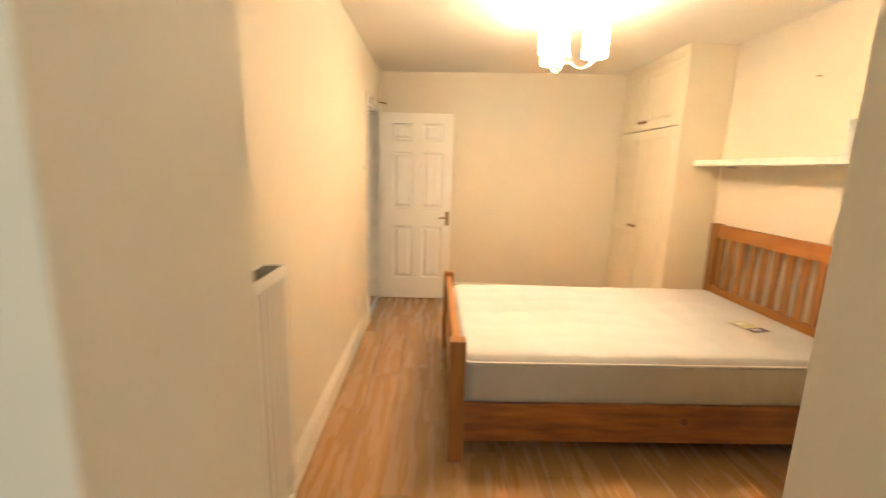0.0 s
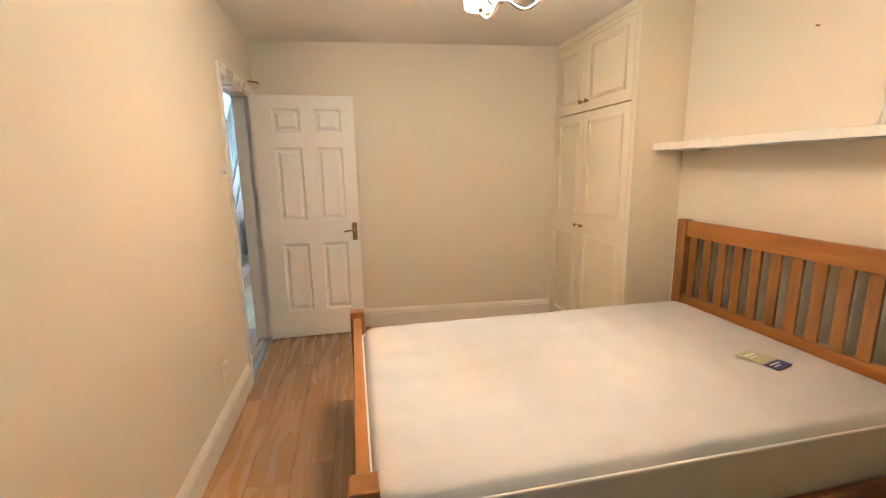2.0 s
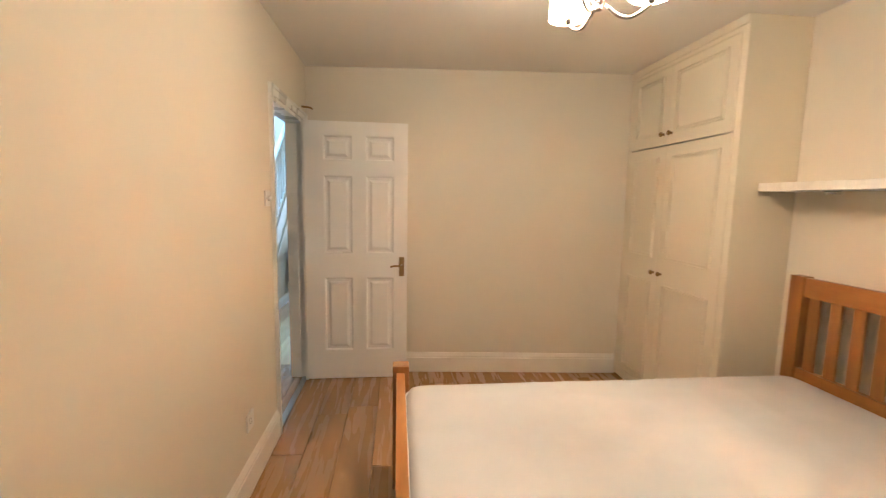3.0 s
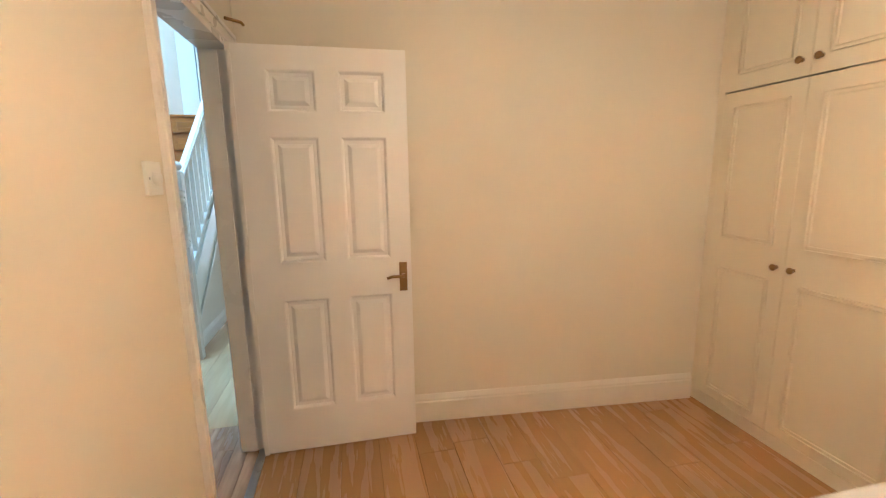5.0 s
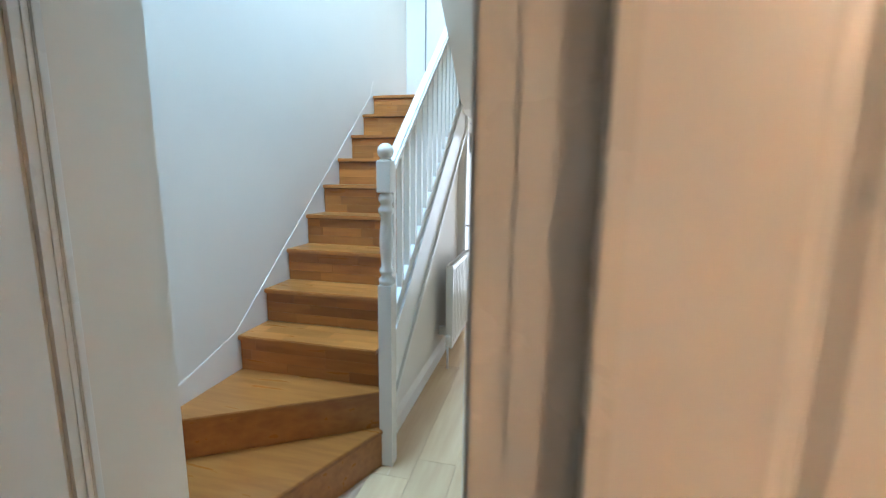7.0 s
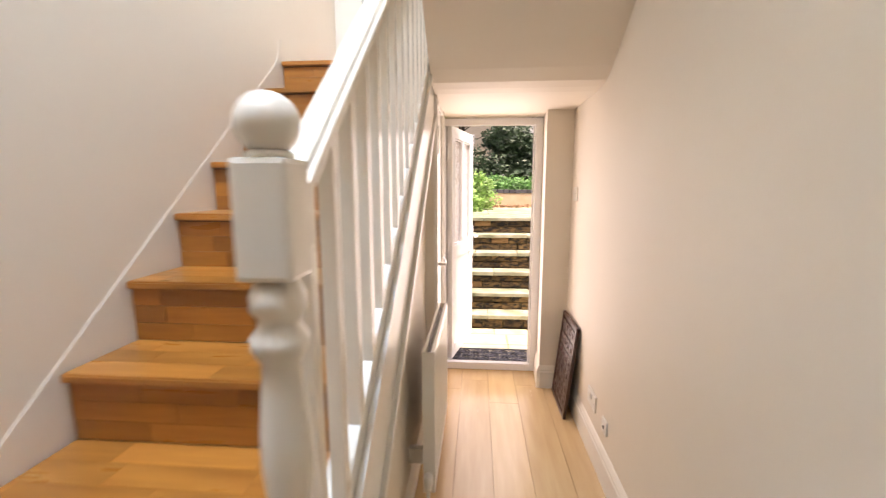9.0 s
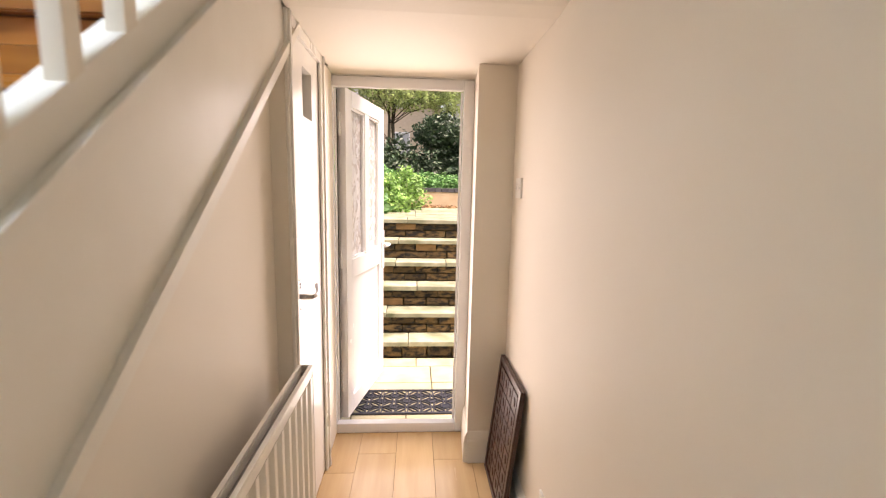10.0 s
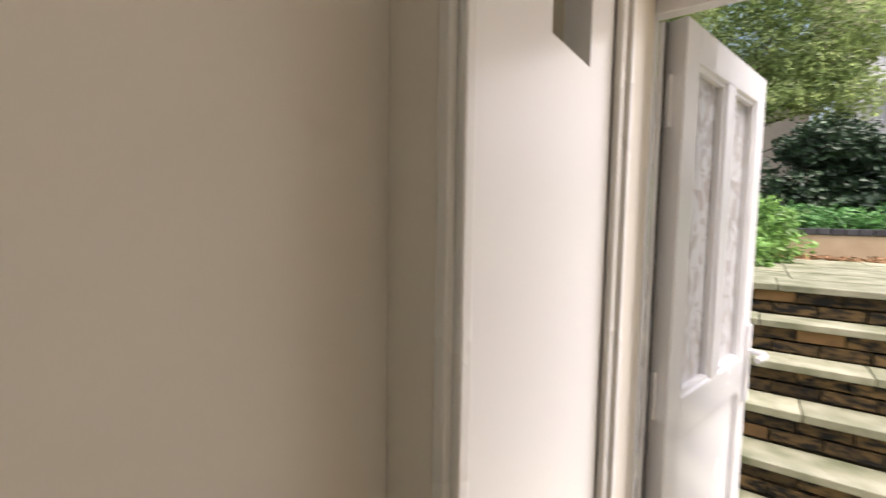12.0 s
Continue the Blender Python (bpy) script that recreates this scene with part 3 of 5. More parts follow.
MX0, MX1, MY0, MY1, MZ0, MZ1 = -0.018, 2.03, 1.80, 3.12, 0.272, 0.535
mattress = thing("mattress", (1.0, 2.46, MZ0), "white quilted mattress without sheets on the pine bed", "mattress")
bm, top = cushion(MX0, MX1, MY0, MY1, MZ0, MZ1 - 0.035, 0.07, 0.02)
bm.faces.new(top)
part("side_panel", bm, TICKSIDE, mattress, "beige quilted mattress border")
# quilted top: a fine grid, softly domed, with stitched dimples
bm = bmesh.new()
nx, ny = 120, 80
grid = []
for i in range(nx + 1):
    row = []
    for j in range(ny + 1):
        u, v = i / nx, j / ny
        x, y = MX0 + u * (MX1 - MX0), MY0 + v * (MY1 - MY0)
        ex, ey = min(u, 1 - u) * (MX1 - MX0), min(v, 1 - v) * (MY1 - MY0)
        if ex < 0.08 and ey < 0.08:
            cx, cy = (MX0 + 0.08 if u < 0.5 else MX1 - 0.08), (MY0 + 0.08 if v < 0.5 else MY1 - 0.08)
            d = Vector((x - cx, y - cy))
            m = max(abs(d.x), abs(d.y))
            if d.length > 1e-6:
                d = d * (m / d.length)
            x, y = cx + d.x, cy + d.y
            e = 0.08 - m
        else:
            e = min(ex, ey)
        z = MZ1 - 0.037 + 0.037 * math.sqrt(max(0.0, 1 - (1 - min(e / 0.035, 1)) ** 2))
        z += 0.004 * noise.noise(Vector((x * 2.1, y * 2.1, 3))) + 0.0035 * (abs(math.sin(x * 14)) + abs(math.sin(y * 14 + 0.5 * math.sin(x * 7)))) * min(e / 0.06, 1)
        row.append(bm.verts.new((x, y, z)))
    grid.append(row)
for i in range(nx):
    for j in range(ny):
        bm.faces.new((grid[i][j], grid[i + 1][j], grid[i + 1][j + 1], grid[i][j + 1])).smooth = True
part("quilted_top", bm, TICKING, mattress)
bm = bmesh.new()
for z in (MZ0 + 0.012, MZ1 - 0.034):
    loop = []
    for cx, cy, a0 in ((MX1 - 0.07, MY1 - 0.07, 0), (MX0 + 0.07, MY1 - 0.07, 90), (MX0 + 0.07, MY0 + 0.07, 180), (MX1 - 0.07, MY0 + 0.07, 270)):
        for k in range(6):
            a = radians(a0 + 18 * k)
            loop.append((cx + 0.072 * math.cos(a), cy + 0.072 * math.sin(a), z + 0.001 * math.sin(k * 3)))
    tube(bm, loop + [loop[0]], 0.006, 8)
part("piping", bm, PIPING, mattress, "white corded piping")
TAG, TAGTURN = (1.72, 2.24, 0.546), -76
tag = thing("paper_label", TAG, "olive and navy printed label lying on the white mattress", "label")
bm = B((-0.085, 0.085, -0.055, 0.055, 0.0, 0.002))
bm.transform(Matrix.Translation(TAG) @ Matrix.Rotation(radians(TAGTURN), 4, "Z"))
part("card", bm, LABELG, tag)
bm = B((0.03, 0.086, -0.056, 0.056, 0.002, 0.0035))
bm.transform(Matrix.Translation(TAG) @ Matrix.Rotation(radians(TAGTURN), 4, "Z"))
part("navy_band", bm, LABELB, tag, "navy blue band")
for q in ((0.045, 0.052, -0.04, 0.03, 0.0035, 0.0042), (0.062, 0.068, -0.04, 0.01, 0.0035, 0.0042), (-0.06, -0.05, -0.035, 0.035, 0.002, 0.0027), (-0.035, -0.03, -0.035, 0.02, 0.002, 0.0027)):
    bm = B(q)
    bm.transform(Matrix.Translation(TAG) @ Matrix.Rotation(radians(TAGTURN), 4, "Z"))
    part("print_bar", bm, LABELW, tag, "unreadable white print")

# ---- shelf and what is on it ----
shelf = thing("floating_shelf", (2.03, 2.5, 1.5), "white painted floating shelf above the bed head", "shelf")
part("board", B((1.905, XR - 0.001, 1.64, 3.415, 1.50, 1.543), r=0.003), GLOSS, shelf)
for y in (2.02, 2.98):
    bm = bmesh.new()
    lathe(bm, [(0.032, 0), (0.034, -0.006), (0.030, -0.018), (0, -0.018)], 2.0, y, 18, 1.4995)
    part("downlight", bm, CHROME, shelf, "unlit chrome puck light")
vase = bmesh.new()
lathe(vase, [(0.036, 0), (0.038, 0.004), (0.030, 0.05), (0.027, 0.09), (0.032, 0.14), (0.040, 0.185), (0.037, 0.185), (0.029, 0.14), (0.024, 0.09), (0.027, 0.05), (0.033, 0.012), (0, 0.010)], 2.0, 2.10, 24, 1.5435)
solo("glass_vase", vase, VASEGLASS, "waisted frosted glass vase standing on the white shelf", "vase", (2.0, 2.10, 1.5435))
bx = thing("card_box", (2.0, 1.86, 1.5435), "small brown card box with pale end on the shelf", "box")
part("carton", B((1.93, 2.05, 1.70, 1.93, 1.5435, 1.665), r=0.002), CARD, bx)
part("end_flap", B((1.925, 1.9295, 1.86, 1.93, 1.545, 1.66), (1.93, 2.05, 1.9305, 1.934, 1.545, 1.66)), PALECARD, bx, "pale card end")
for i, (y, z) in enumerate(((1.95, 2.04), (2.52, 2.03))):
    bm = bmesh.new()
    tube(bm, [(XR, y, z), (XR - 0.02, y, z - 0.002)], 0.004, 8)
    solo("wall_nail", bm, BRASS, "bare nail in the cream wall above the shelf", "nail", (XR, y, z), "nails in the bedroom walls")
bm = bmesh.new()
tube(bm, [(XL, 1.55, 2.02), (XL + 0.03, 1.55, 2.01), (XL + 0.035, 1.55, 2.03)], 0.004, 8)
solo("wall_hook", bm, BRASS, "small brass hook in the cream wall", "hook", (XL, 1.55, 2.02), "nails in the bedroom walls")

# ---- ceiling light ----
LX, LY = 0.605, 2.59
HL = HC - 0.078   # level from which the arms are set out
lamp = thing("ceiling_light", (LX, LY, HC), "chrome three-arm ceiling light with lit white drum shades", "ceiling light")
bm = bmesh.new()
lathe(bm, [(0.055, 0), (0.055, -0.012), (0.045, -0.022), (0.012, -0.03), (0.009, -0.14), (0.014, -0.28), (0.026, -0.295), (0.026, -0.32), (0.014, -0.338), (0.010, -0.35), (0.012, -0.358), (0, -0.362)], LX, LY, 20, HC - 0.0005)
part("stem", bm, CHROME, lamp)
for k in range(3):
    a = radians(-16 + 120 * k)
    ux, uy = math.cos(a), math.sin(a)
    pts = []
    for s in range(13):
        t = s / 12
        rr = 0.02 + 0.145 * t
        pts.append((LX + ux * rr, LY + uy * rr, HL - 0.264 - 0.044 * math.sin(math.pi * t)))
    arm = bmesh.new()
    tube(arm, pts, 0.0065, 8)
    ex, ey = LX + ux * 0.165, LY + uy * 0.165
    tube(arm, [(ex, ey, HL - 0.264), (ex, ey, HL - 0.222)], 0.012, 10)
    part("arm", arm, CHROME, lamp)
    sh = bmesh.new()
    for r in (0.070, 0.0685):
        ring = [[sh.verts.new((ex + r * math.cos(q), ey + r * math.sin(q), z)) for q in [2 * math.pi * i / 28 for i in range(28)]] for z in (HL - 0.245, HL - 0.055)]
        for i in range(28):
            sh.faces.new((ring[0][i], ring[0][(i + 1) % 28], ring[1][(i + 1) % 28], ring[1][i])).smooth = True
    part("shade", sh, SHADE, lamp, "white fabric drum shade glowing warm")
    bl = bmesh.new()
    lathe(bl, [(0.012, 0), (0.024, 0.02), (0.028, 0.045), (0.02, 0.068), (0, 0.076)], ex, ey, 14, HL - 0.155)
    part("bulb", bl, BULB, lamp)


# ---- radiators ----
def radiator(name, x, side, y0, y1, z0, z1, th, label, pitch=0.05, gap=0.03, slim=False):
    """A convector radiator on a wall at x, its ribbed front looking towards side."""
    r = thing(name, (x, (y0 + y1) / 2, z0), label, "radiator")
    s = side
    xf, xb = x + s * (th + gap), x + s * gap
    bm = bmesh.new()
    n = max(3, int((y1 - y0 - 0.06) / pitch))
    step = (y1 - y0 - 0.06) / n
    ys, ds = [y0 + 0.01, y0 + 0.03], [0.006, 0.006]
    dd = -0.008
    for i in range(n):
        a = y0 + 0.03 + i * step
        for f, d in ((0.15, 0.006), (0.32, dd), (0.68, dd), (0.85, 0.006)):
            ys.append(a + f * step)
            ds.append(d)
    ys.append(y1 - 0.01)
    ds.append(0.006)
    for za, zb, ins in ((z0 + 0.03, z1 - 0.035, 1),):
        lo = [bm.verts.new((xf - s * (0.006 - d), y, za)) for y, d in zip(ys, ds)]
        hi = [bm.verts.new((xf - s * (0.006 - d), y, zb)) for y, d in zip(ys, ds)]
        for i in range(len(ys) - 1):
            bm.faces.new((lo[i], lo[i + 1], hi[i + 1], hi[i]))
    xa = sorted((xf, xf - s * 0.018))
    box(bm, xa[0], xa[1], y0 + 0.004, y1 - 0.004, z1 - 0.035, z1 - 0.006, r=0.003)
    box(bm, xa[0], xa[1], y0 + 0.004, y1 - 0.004, z0 + 0.0, z0 + 0.03, r=0.003)
    part("front_panel", bm, RADPAINT, r)
    xa = sorted((xb, xb + s * 0.012))
    part("back_panel", B((xa[0], xa[1], y0 + 0.004, y1 - 0.004, z0, z1 - 0.01)), RADPAINT, r)
    xa = sorted((xb, xf))
    for (a, b) in ((y0, y0 + 0.004), (y1 - 0.004, y1)):
        part("end_cover", B((xa[0], xa[1], a, b, z0 + 0.01, z1), r=0.001), RADPAINT, r)
    bm = bmesh.new()
    box(bm, xa[0] + 0.001, xa[0] + 0.012, y0 + 0.004, y1 - 0.004, z1 - 0.006, z1)
    box(bm, xa[1] - 0.012, xa[1] - 0.001, y0 + 0.004, y1 - 0.004, z1 - 0.006, z1)
    part("top_edge", bm, RADPAINT, r)
    bm = bmesh.new()
    m = 0 if slim else int((y1 - y0) / 0.012)
    for i in range(m):
        y = y0 + 0.006 + i * (y1 - y0 - 0.012) / m
        box(bm, xa[0] + 0.012, xa[1] - 0.012, y, y + 0.006, z1 - 0.008, z1 - 0.003)
    box(bm, xa[0] + 0.013, xa[1] - 0.019, y0 + 0.005, y1 - 0.005, z0 + 0.02, z1 - 0.03)
    part("grille", bm, GRILLE, r, "grey core seen from above" if slim else "grey slotted top grille")
    xm = (xa[0] + xa[1]) / 2
    for yy in (y0 + 0.12, y1 - 0.15):
        part("bracket", B((min(x, xb), max(x, xb), yy, yy + 0.03, z0 + 0.05, z0 + 0.12)), RADPAINT, r)
    vy = y0 - 0.035
    bm = bmesh.new()
    tube(bm, [(xm, vy, 0.0), (xm, vy, z0 + 0.05), (xm, y0, z0 + 0.05)], 0.008, 8)
    lathe(bm, [(0.014, 0), (0.014, 0.02), (0.02, 0.025), (0.02, 0.06), (0.014, 0.07), (0, 0.07)], xm, vy, 14, z0 + 0.045)
    part("valve", bm, PLATE, r, "white valve on a copper pipe")
    bm = bmesh.new()
    tube(bm, [(xm, y1 + 0.03, 0.0), (xm, y1 + 0.03, z0 + 0.05), (xm, y1, z0 + 0.05)], 0.008, 8)
    part("pipe", bm, CHROME, r)
    return r


radiator("wall_radiator", XL, 1, 0.56, 1.275, 0.22, 1.095, 0.085, "tall white ribbed radiator on the bedroom wall", 0.042)
radiator("wall_radiator", -1.56, 1, 6.93, 7.66, 0.14, 0.765, 0.05, "low white ribbed radiator under the staircase string", 0.06, 0.08, True)


# ---- switches and sockets ----
def plate(name, x, side, y, z, w, h, label, kind):
    p = thing(name, (x, y, z), label, kind)
    xs = sorted((x, x + side * 0.009))
    part("face_plate", B((xs[0], xs[1], y - w / 2, y + w / 2, z - h / 2, z + h / 2), r=0.002), PLATE, p)
    return p, x + side * 0.009


def rocker(p, xf, side, y, z, w=0.012, h=0.03):
    xs = sorted((xf, xf + side * 0.005))
    part("rocker", B((xs[0], xs[1], y - w / 2, y + w / 2, z - h / 2, z + h / 2), r=0.0015), PLATE, p)


def screws(p, xf, side, y, z, dy):
    for s in (-1, 1):
        bm = bmesh.new()
        lathe(bm, [(0.004, 0), (0.0035, 0.0012), (0, 0.0012)], xf, y + s * dy, 10, z, (side, 0, 0))
        part("screw", bm, STEEL, p)


p, xf = plate("light_switch", XL, 1, 3.565, 1.415, 0.086, 0.086, "white dimmer light switch beside the bedroom doorway", "switch")
bm = bmesh.new()
lathe(bm, [(0.016, 0), (0.015, 0.012), (0.013, 0.014), (0, 0.014)], xf, 3.565, 16, 1.415, (1, 0, 0))
part("dimmer_knob", bm, PLATE, p)
screws(p, xf, 1, 3.565, 1.415, 0.03)
p, xf = plate("power_socket", XL, 1, 3.18, 0.345, 0.086, 0.086, "white single socket low on the bedroom wall", "socket")
rocker(p, xf, 1, 3.155, 0.36)
part("pin_hole", B((xf, xf + 0.0008, 3.175, 3.181, 0.352, 0.362), (xf, xf + 0.0008, 3.166, 3.174, 0.332, 0.337), (xf, xf + 0.0008, 3.184, 3.192, 0.332, 0.337)), DARKGAP, p)
p, xf = plate("light_switch", HR, -1, 8.09, 1.375, 0.086, 0.086, "white rocker light switch beside the garden door", "switch")
rocker(p, xf, -1, 8.08, 1.375)
screws(p, xf, -1, 8.09, 1.375, 0.03)
p, xf = plate("power_socket", HR, -1, 7.50, 0.30, 0.146, 0.086, "white double socket low on the hall wall", "socket")
rocker(p, xf, -1, 7.49, 0.32)
rocker(p, xf, -1, 7.51, 0.32)
screws(p, xf, -1, 7.50, 0.30, 0.06)
p, xf = plate("telephone_socket", HR, -1, 7.27, 0.28, 0.07, 0.07, "small white telephone socket low on the hall wall", "socket")
part("jack", B((xf - 0.003, xf, 7.262, 7.278, 0.268, 0.282)), DARKGAP, p)

# ---- staircase ----
NX, NY = -1.503, 5.803
stair = thing("staircase", (-1.95, 6.8, 0), "honey wood staircase with winder steps at the foot", "staircase")


def tread(poly, z):
    bm = bmesh.new()
    prism(bm, poly, z - 0.024, z)
    bmesh.ops.bevel(bm, geom=[e for e in bm.edges], offset=0.004, segments=2, affect="EDGES")
    return part("tread", bm, STAIRWOOD, stair)


def strips(x0, x1, y, z0, z1, seed):
    """A riser made of three rows of glued strips."""
    rnd = random.Random(seed)
    base = part("riser", B((x0, x1, y + 0.004, y + 0.02, z0, z1)), STAIRWOOD, stair)
    h = (z1 - z0) / 3
    for r in range(3):
        x = x0 - rnd.uniform(0, 0.25)
        while x < x1:
            w = rnd.uniform(0.22, 0.42)
            a, b = max(x, x0) + 0.0006, min(x + w, x1) - 0.0006
            if b - a > 0.02:
                bm = bmesh.new()
                box(bm, a, b, y - 0.0 + rnd.uniform(0, 0.0006), y + 0.004, z0 + r * h + 0.0005, z0 + (r + 1) * h - 0.0005)
                part("strip", bm, STAIRWOOD, base)
            x += w


def tread_strips(x0, x1, y0, y1, z, seed):
    """Glued strips on the top of a tread."""
    rnd = random.Random(seed)
    rows = 3
    d = (y1 - y0) / rows
    for r in range(rows):
        x = x0 - rnd.uniform(0, 0.25)
        while x < x1:
            w = rnd.uniform(0.22, 0.42)
            a, b = max(x, x0), min(x + w, x1)
            if b - a > 0.02:
                part("strip", B((a + 0.0006, b - 0.0006, y0 + r * d + 0.0005, y0 + (r + 1) * d - 0.0005, z - 0.001, z + 0.001)), STAIRWOOD, treads[-1])
            x += w


treads = []
tread([(NX, NY), (-1.875, 4.962), (SX0, 4.97), (SX0, 5.33), (NX, NY + 0.03)], RISE)
tread([(NX, NY - 0.01), (SX0, 5.29), (SX0, 5.86), (NX, 5.86)], 2 * RISE)


def slab_between(a, b, z0, z1, t=0.018):
    d = Vector((b[0] - a[0], b[1] - a[1], 0)).normalized()
    n = Vector((-d.y, d.x, 0)) * t
    bm = bmesh.new()
    prism(bm, [a, b, (b[0] + n.x, b[1] + n.y), (a[0] + n.x, a[1] + n.y)], z0, z1)
    return bm


part("riser", slab_between((NX - 0.006, NY), (-1.878, 4.985), 0, RISE - 0.024, -0.018), STAIRWOOD, stair)
part("riser", slab_between((NX - 0.01, NY), (SX0, 5.315), RISE, 2 * RISE - 0.024, -0.018), STAIRWOOD, stair)
for k in range(3, 12):
    y = Y4 + (k - 4) * GO
    strips(SX0 + 0.007, SX1 - 0.0, y + 0.022, (k - 1) * RISE, k * RISE - 0.024, k)
    yb = y + GO + 0.024 if k < 11 else 8.60
    treads.append(tread([(SX0 + 0.007, y), (SX1, y), (SX1, yb), (SX0 + 0.007, yb)], k * RISE))
    if k < 8:
        tread_strips(SX0 + 0.012, SX1 - 0.005, y + 0.008, y + GO + 0.018, k * RISE, 50 + k)
    # Thin dark strip below the nosing: the joint's shadow as colour.
    part("riser_joint", B((SX0 + 0.007, SX1, y + 0.0195, y + 0.0225, k * RISE - 0.028, k * RISE - 0.0245)), STAIRDARK, stair)
struct("ceiling_below_landing", B((SX0, -1.50, 7.70, 8.60, 1.99, 2.06)), HALL_PAINT)
bm = bmesh.new()
top = [(5.32, 0.44), (5.80, nose(5.80) + 0.02), (7.60, nose(7.60) + 0.02), (7.66, 2.09 + 0.12), (8.6, 2.09 + 0.12)]
low = [(5.32, 0.25), (5.80, nose(5.80) - 0.25), (7.60, nose(7.60) - 0.25), (7.66, 1.95), (8.6, 2.0)]
for i in range(4):
    side_prism(bm, [low[i], low[i + 1], top[i + 1], top[i]], SX0 + 0.0005, SX0 + 0.003)
part("wall_string", bm, HALL_PAINT, stair, "white painted string along the wall")
bm = bmesh.new()
side_prism(bm, [(NY + 0.045, nose(NY + 0.045) - 0.36), (NY + 0.045, nose(NY + 0.045) + 0.07), (7.95, nose(7.95) + 0.07), (7.95, nose(7.95) - 0.36)], -1.559, -1.507)
part("outer_string", bm, SKIRT, stair, "white painted outer string")
bm = bmesh.new()
for o in (0.0, -0.33):
    side_prism(bm, [(NY + 0.045, nose(NY + 0.045) + o - 0.035), (NY + 0.045, nose(NY + 0.045) + o), (7.83, nose(7.83) + o), (7.83, nose(7.83) + o - 0.035)], -1.507, -1.492)
part("string_moulding", bm, SKIRT, stair)

rail = thing("balustrade", (-1.52, 6.8, 0.8), "white painted stair balustrade with turned newel post and ball cap", "balustrade")
bm = B((NX - 0.033, NX + 0.033, NY - 0.033, NY + 0.033, 0, 0.90), r=0.005)
t = B((NX - 0.033, NX + 0.033, NY - 0.033, NY + 0.033, 1.315, 1.455), r=0.007)
merge(bm, t)
lathe(bm, [(q * 0.78, zz) for q, zz in [(0.036, 0.895), (0.045, 0.91), (0.046, 0.925), (0.030, 0.942), (0.040, 0.955), (0.043, 0.967), (0.030, 0.985), (0.033, 1.02), (0.040, 1.07),
           (0.040, 1.12), (0.033, 1.18), (0.030, 1.21), (0.043, 1.228), (0.046, 1.243), (0.032, 1.258), (0.032, 1.268), (0.042, 1.278), (0.042, 1.296), (0.030, 1.316)]], NX, NY, 24)
part("newel_post", bm, NEWELP, rail)
bm = bmesh.new()
lathe(bm, [(0.028, 0), (0.028, 0.006), (0.018, 0.012)] + [(0.0365 * math.sin(radians(a)), 0.039 - 0.0365 * math.cos(radians(a))) for a in range(28, 181, 8)], NX, NY, 24, 1.4545)
part("ball_cap", bm, NEWELP, rail)
bm = bmesh.new()
RO = 0.80
side_prism(bm, [(NY + 0.04, nose(NY + 0.04) + RO - 0.05), (NY + 0.04, nose(NY + 0.04) + RO), (7.70, nose(7.70) + RO), (7.70, nose(7.70) + RO - 0.05)], -1.548, -1.492)
bmesh.ops.bevel(bm, geom=bm.edges[:], offset=0.01, segments=2, affect="EDGES")
part("handrail", bm, NEWELP, rail)
i = 0
y = NY + 0.125
while y < 7.70:
    bm = bmesh.new()
    side_prism(bm, [(y - 0.014, nose(y - 0.014) + 0.066), (y - 0.014, nose(y - 0.014) + RO - 0.048), (y + 0.014, nose(y + 0.014) + RO - 0.048), (y + 0.014, nose(y + 0.014) + 0.066)], -1.534, -1.506)
    part("baluster", bm, NEWELP, rail)
    y += 0.114
# door on the landing
ld = thing("landing_door", (-2.1, 8.57, 2.09), "plain cream door on the half landing above the stairs", "door")
part("leaf", B((-2.10, -1.60, 8.56, 8.598, 2.095, 3.9), r=0.003), HALL_PAINT, ld)
part("frame", B((-2.112, -2.105, 8.555, 8.599, 2.092, 3.95), r=0.003), GRILLE, ld)
part("hinge", B((-2.107, -2.095, 8.545, 8.558, 2.13, 2.21)), STEEL, ld)

# ---- cupboard under the landing ----
cup = thing("cupboard_door", (-1.53, 8.0, 0), "white flush cupboard door with a square vent hole", "door")
CX = -1.51
bm = bmesh.new()
for q in ((7.740, 8.168, 0.01, 1.622), (7.740, 8.168, 1.80, 1.875), (7.740, 7.92, 1.622, 1.80), (8.058, 8.168, 1.622, 1.80)):
    box(bm, CX - 0.04, CX, *q)
bmesh.ops.remove_doubles(bm, verts=bm.verts[:], dist=1e-5)
part("leaf", bm, DOORGLOSS, cup)
part("vent_lining", B((CX - 0.12, CX - 0.041, 8.058, 8.063, 1.60, 1.82), (CX - 0.12, CX - 0.041, 7.91, 8.063, 1.80, 1.82)), CREAM, cup, "bare board inside the vent hole")
HY0, HZ0 = 7.80, 0.965
bm = B((CX, CX + 0.006, HY0 - 0.02, HY0 + 0.02, HZ0 - 0.06, HZ0 + 0.06), r=0.002)
tube(bm, [(CX, HY0, HZ0), (CX + 0.05, HY0, HZ0)], 0.010)
tube(bm, [(CX + 0.05, HY0, HZ0), (CX + 0.056, HY0 + 0.037, HZ0 - 0.003), (CX + 0.052, HY0 + 0.082, HZ0), (CX + 0.04, HY0 + 0.107, HZ0 + 0.02)], 0.008)
h = part("handle", bm, STEEL, cup, "satin metal lever handle on a long plate")
for dz in (-0.047, 0.047, 0.034):
    bm = bmesh.new()
    lathe(bm, [(0.0045, 0), (0.004, 0.0015), (0, 0.0015)], CX + 0.006, HY0, 10, HZ0 + dz, (1, 0, 0))
    part("screw", bm, DARKGAP, h)
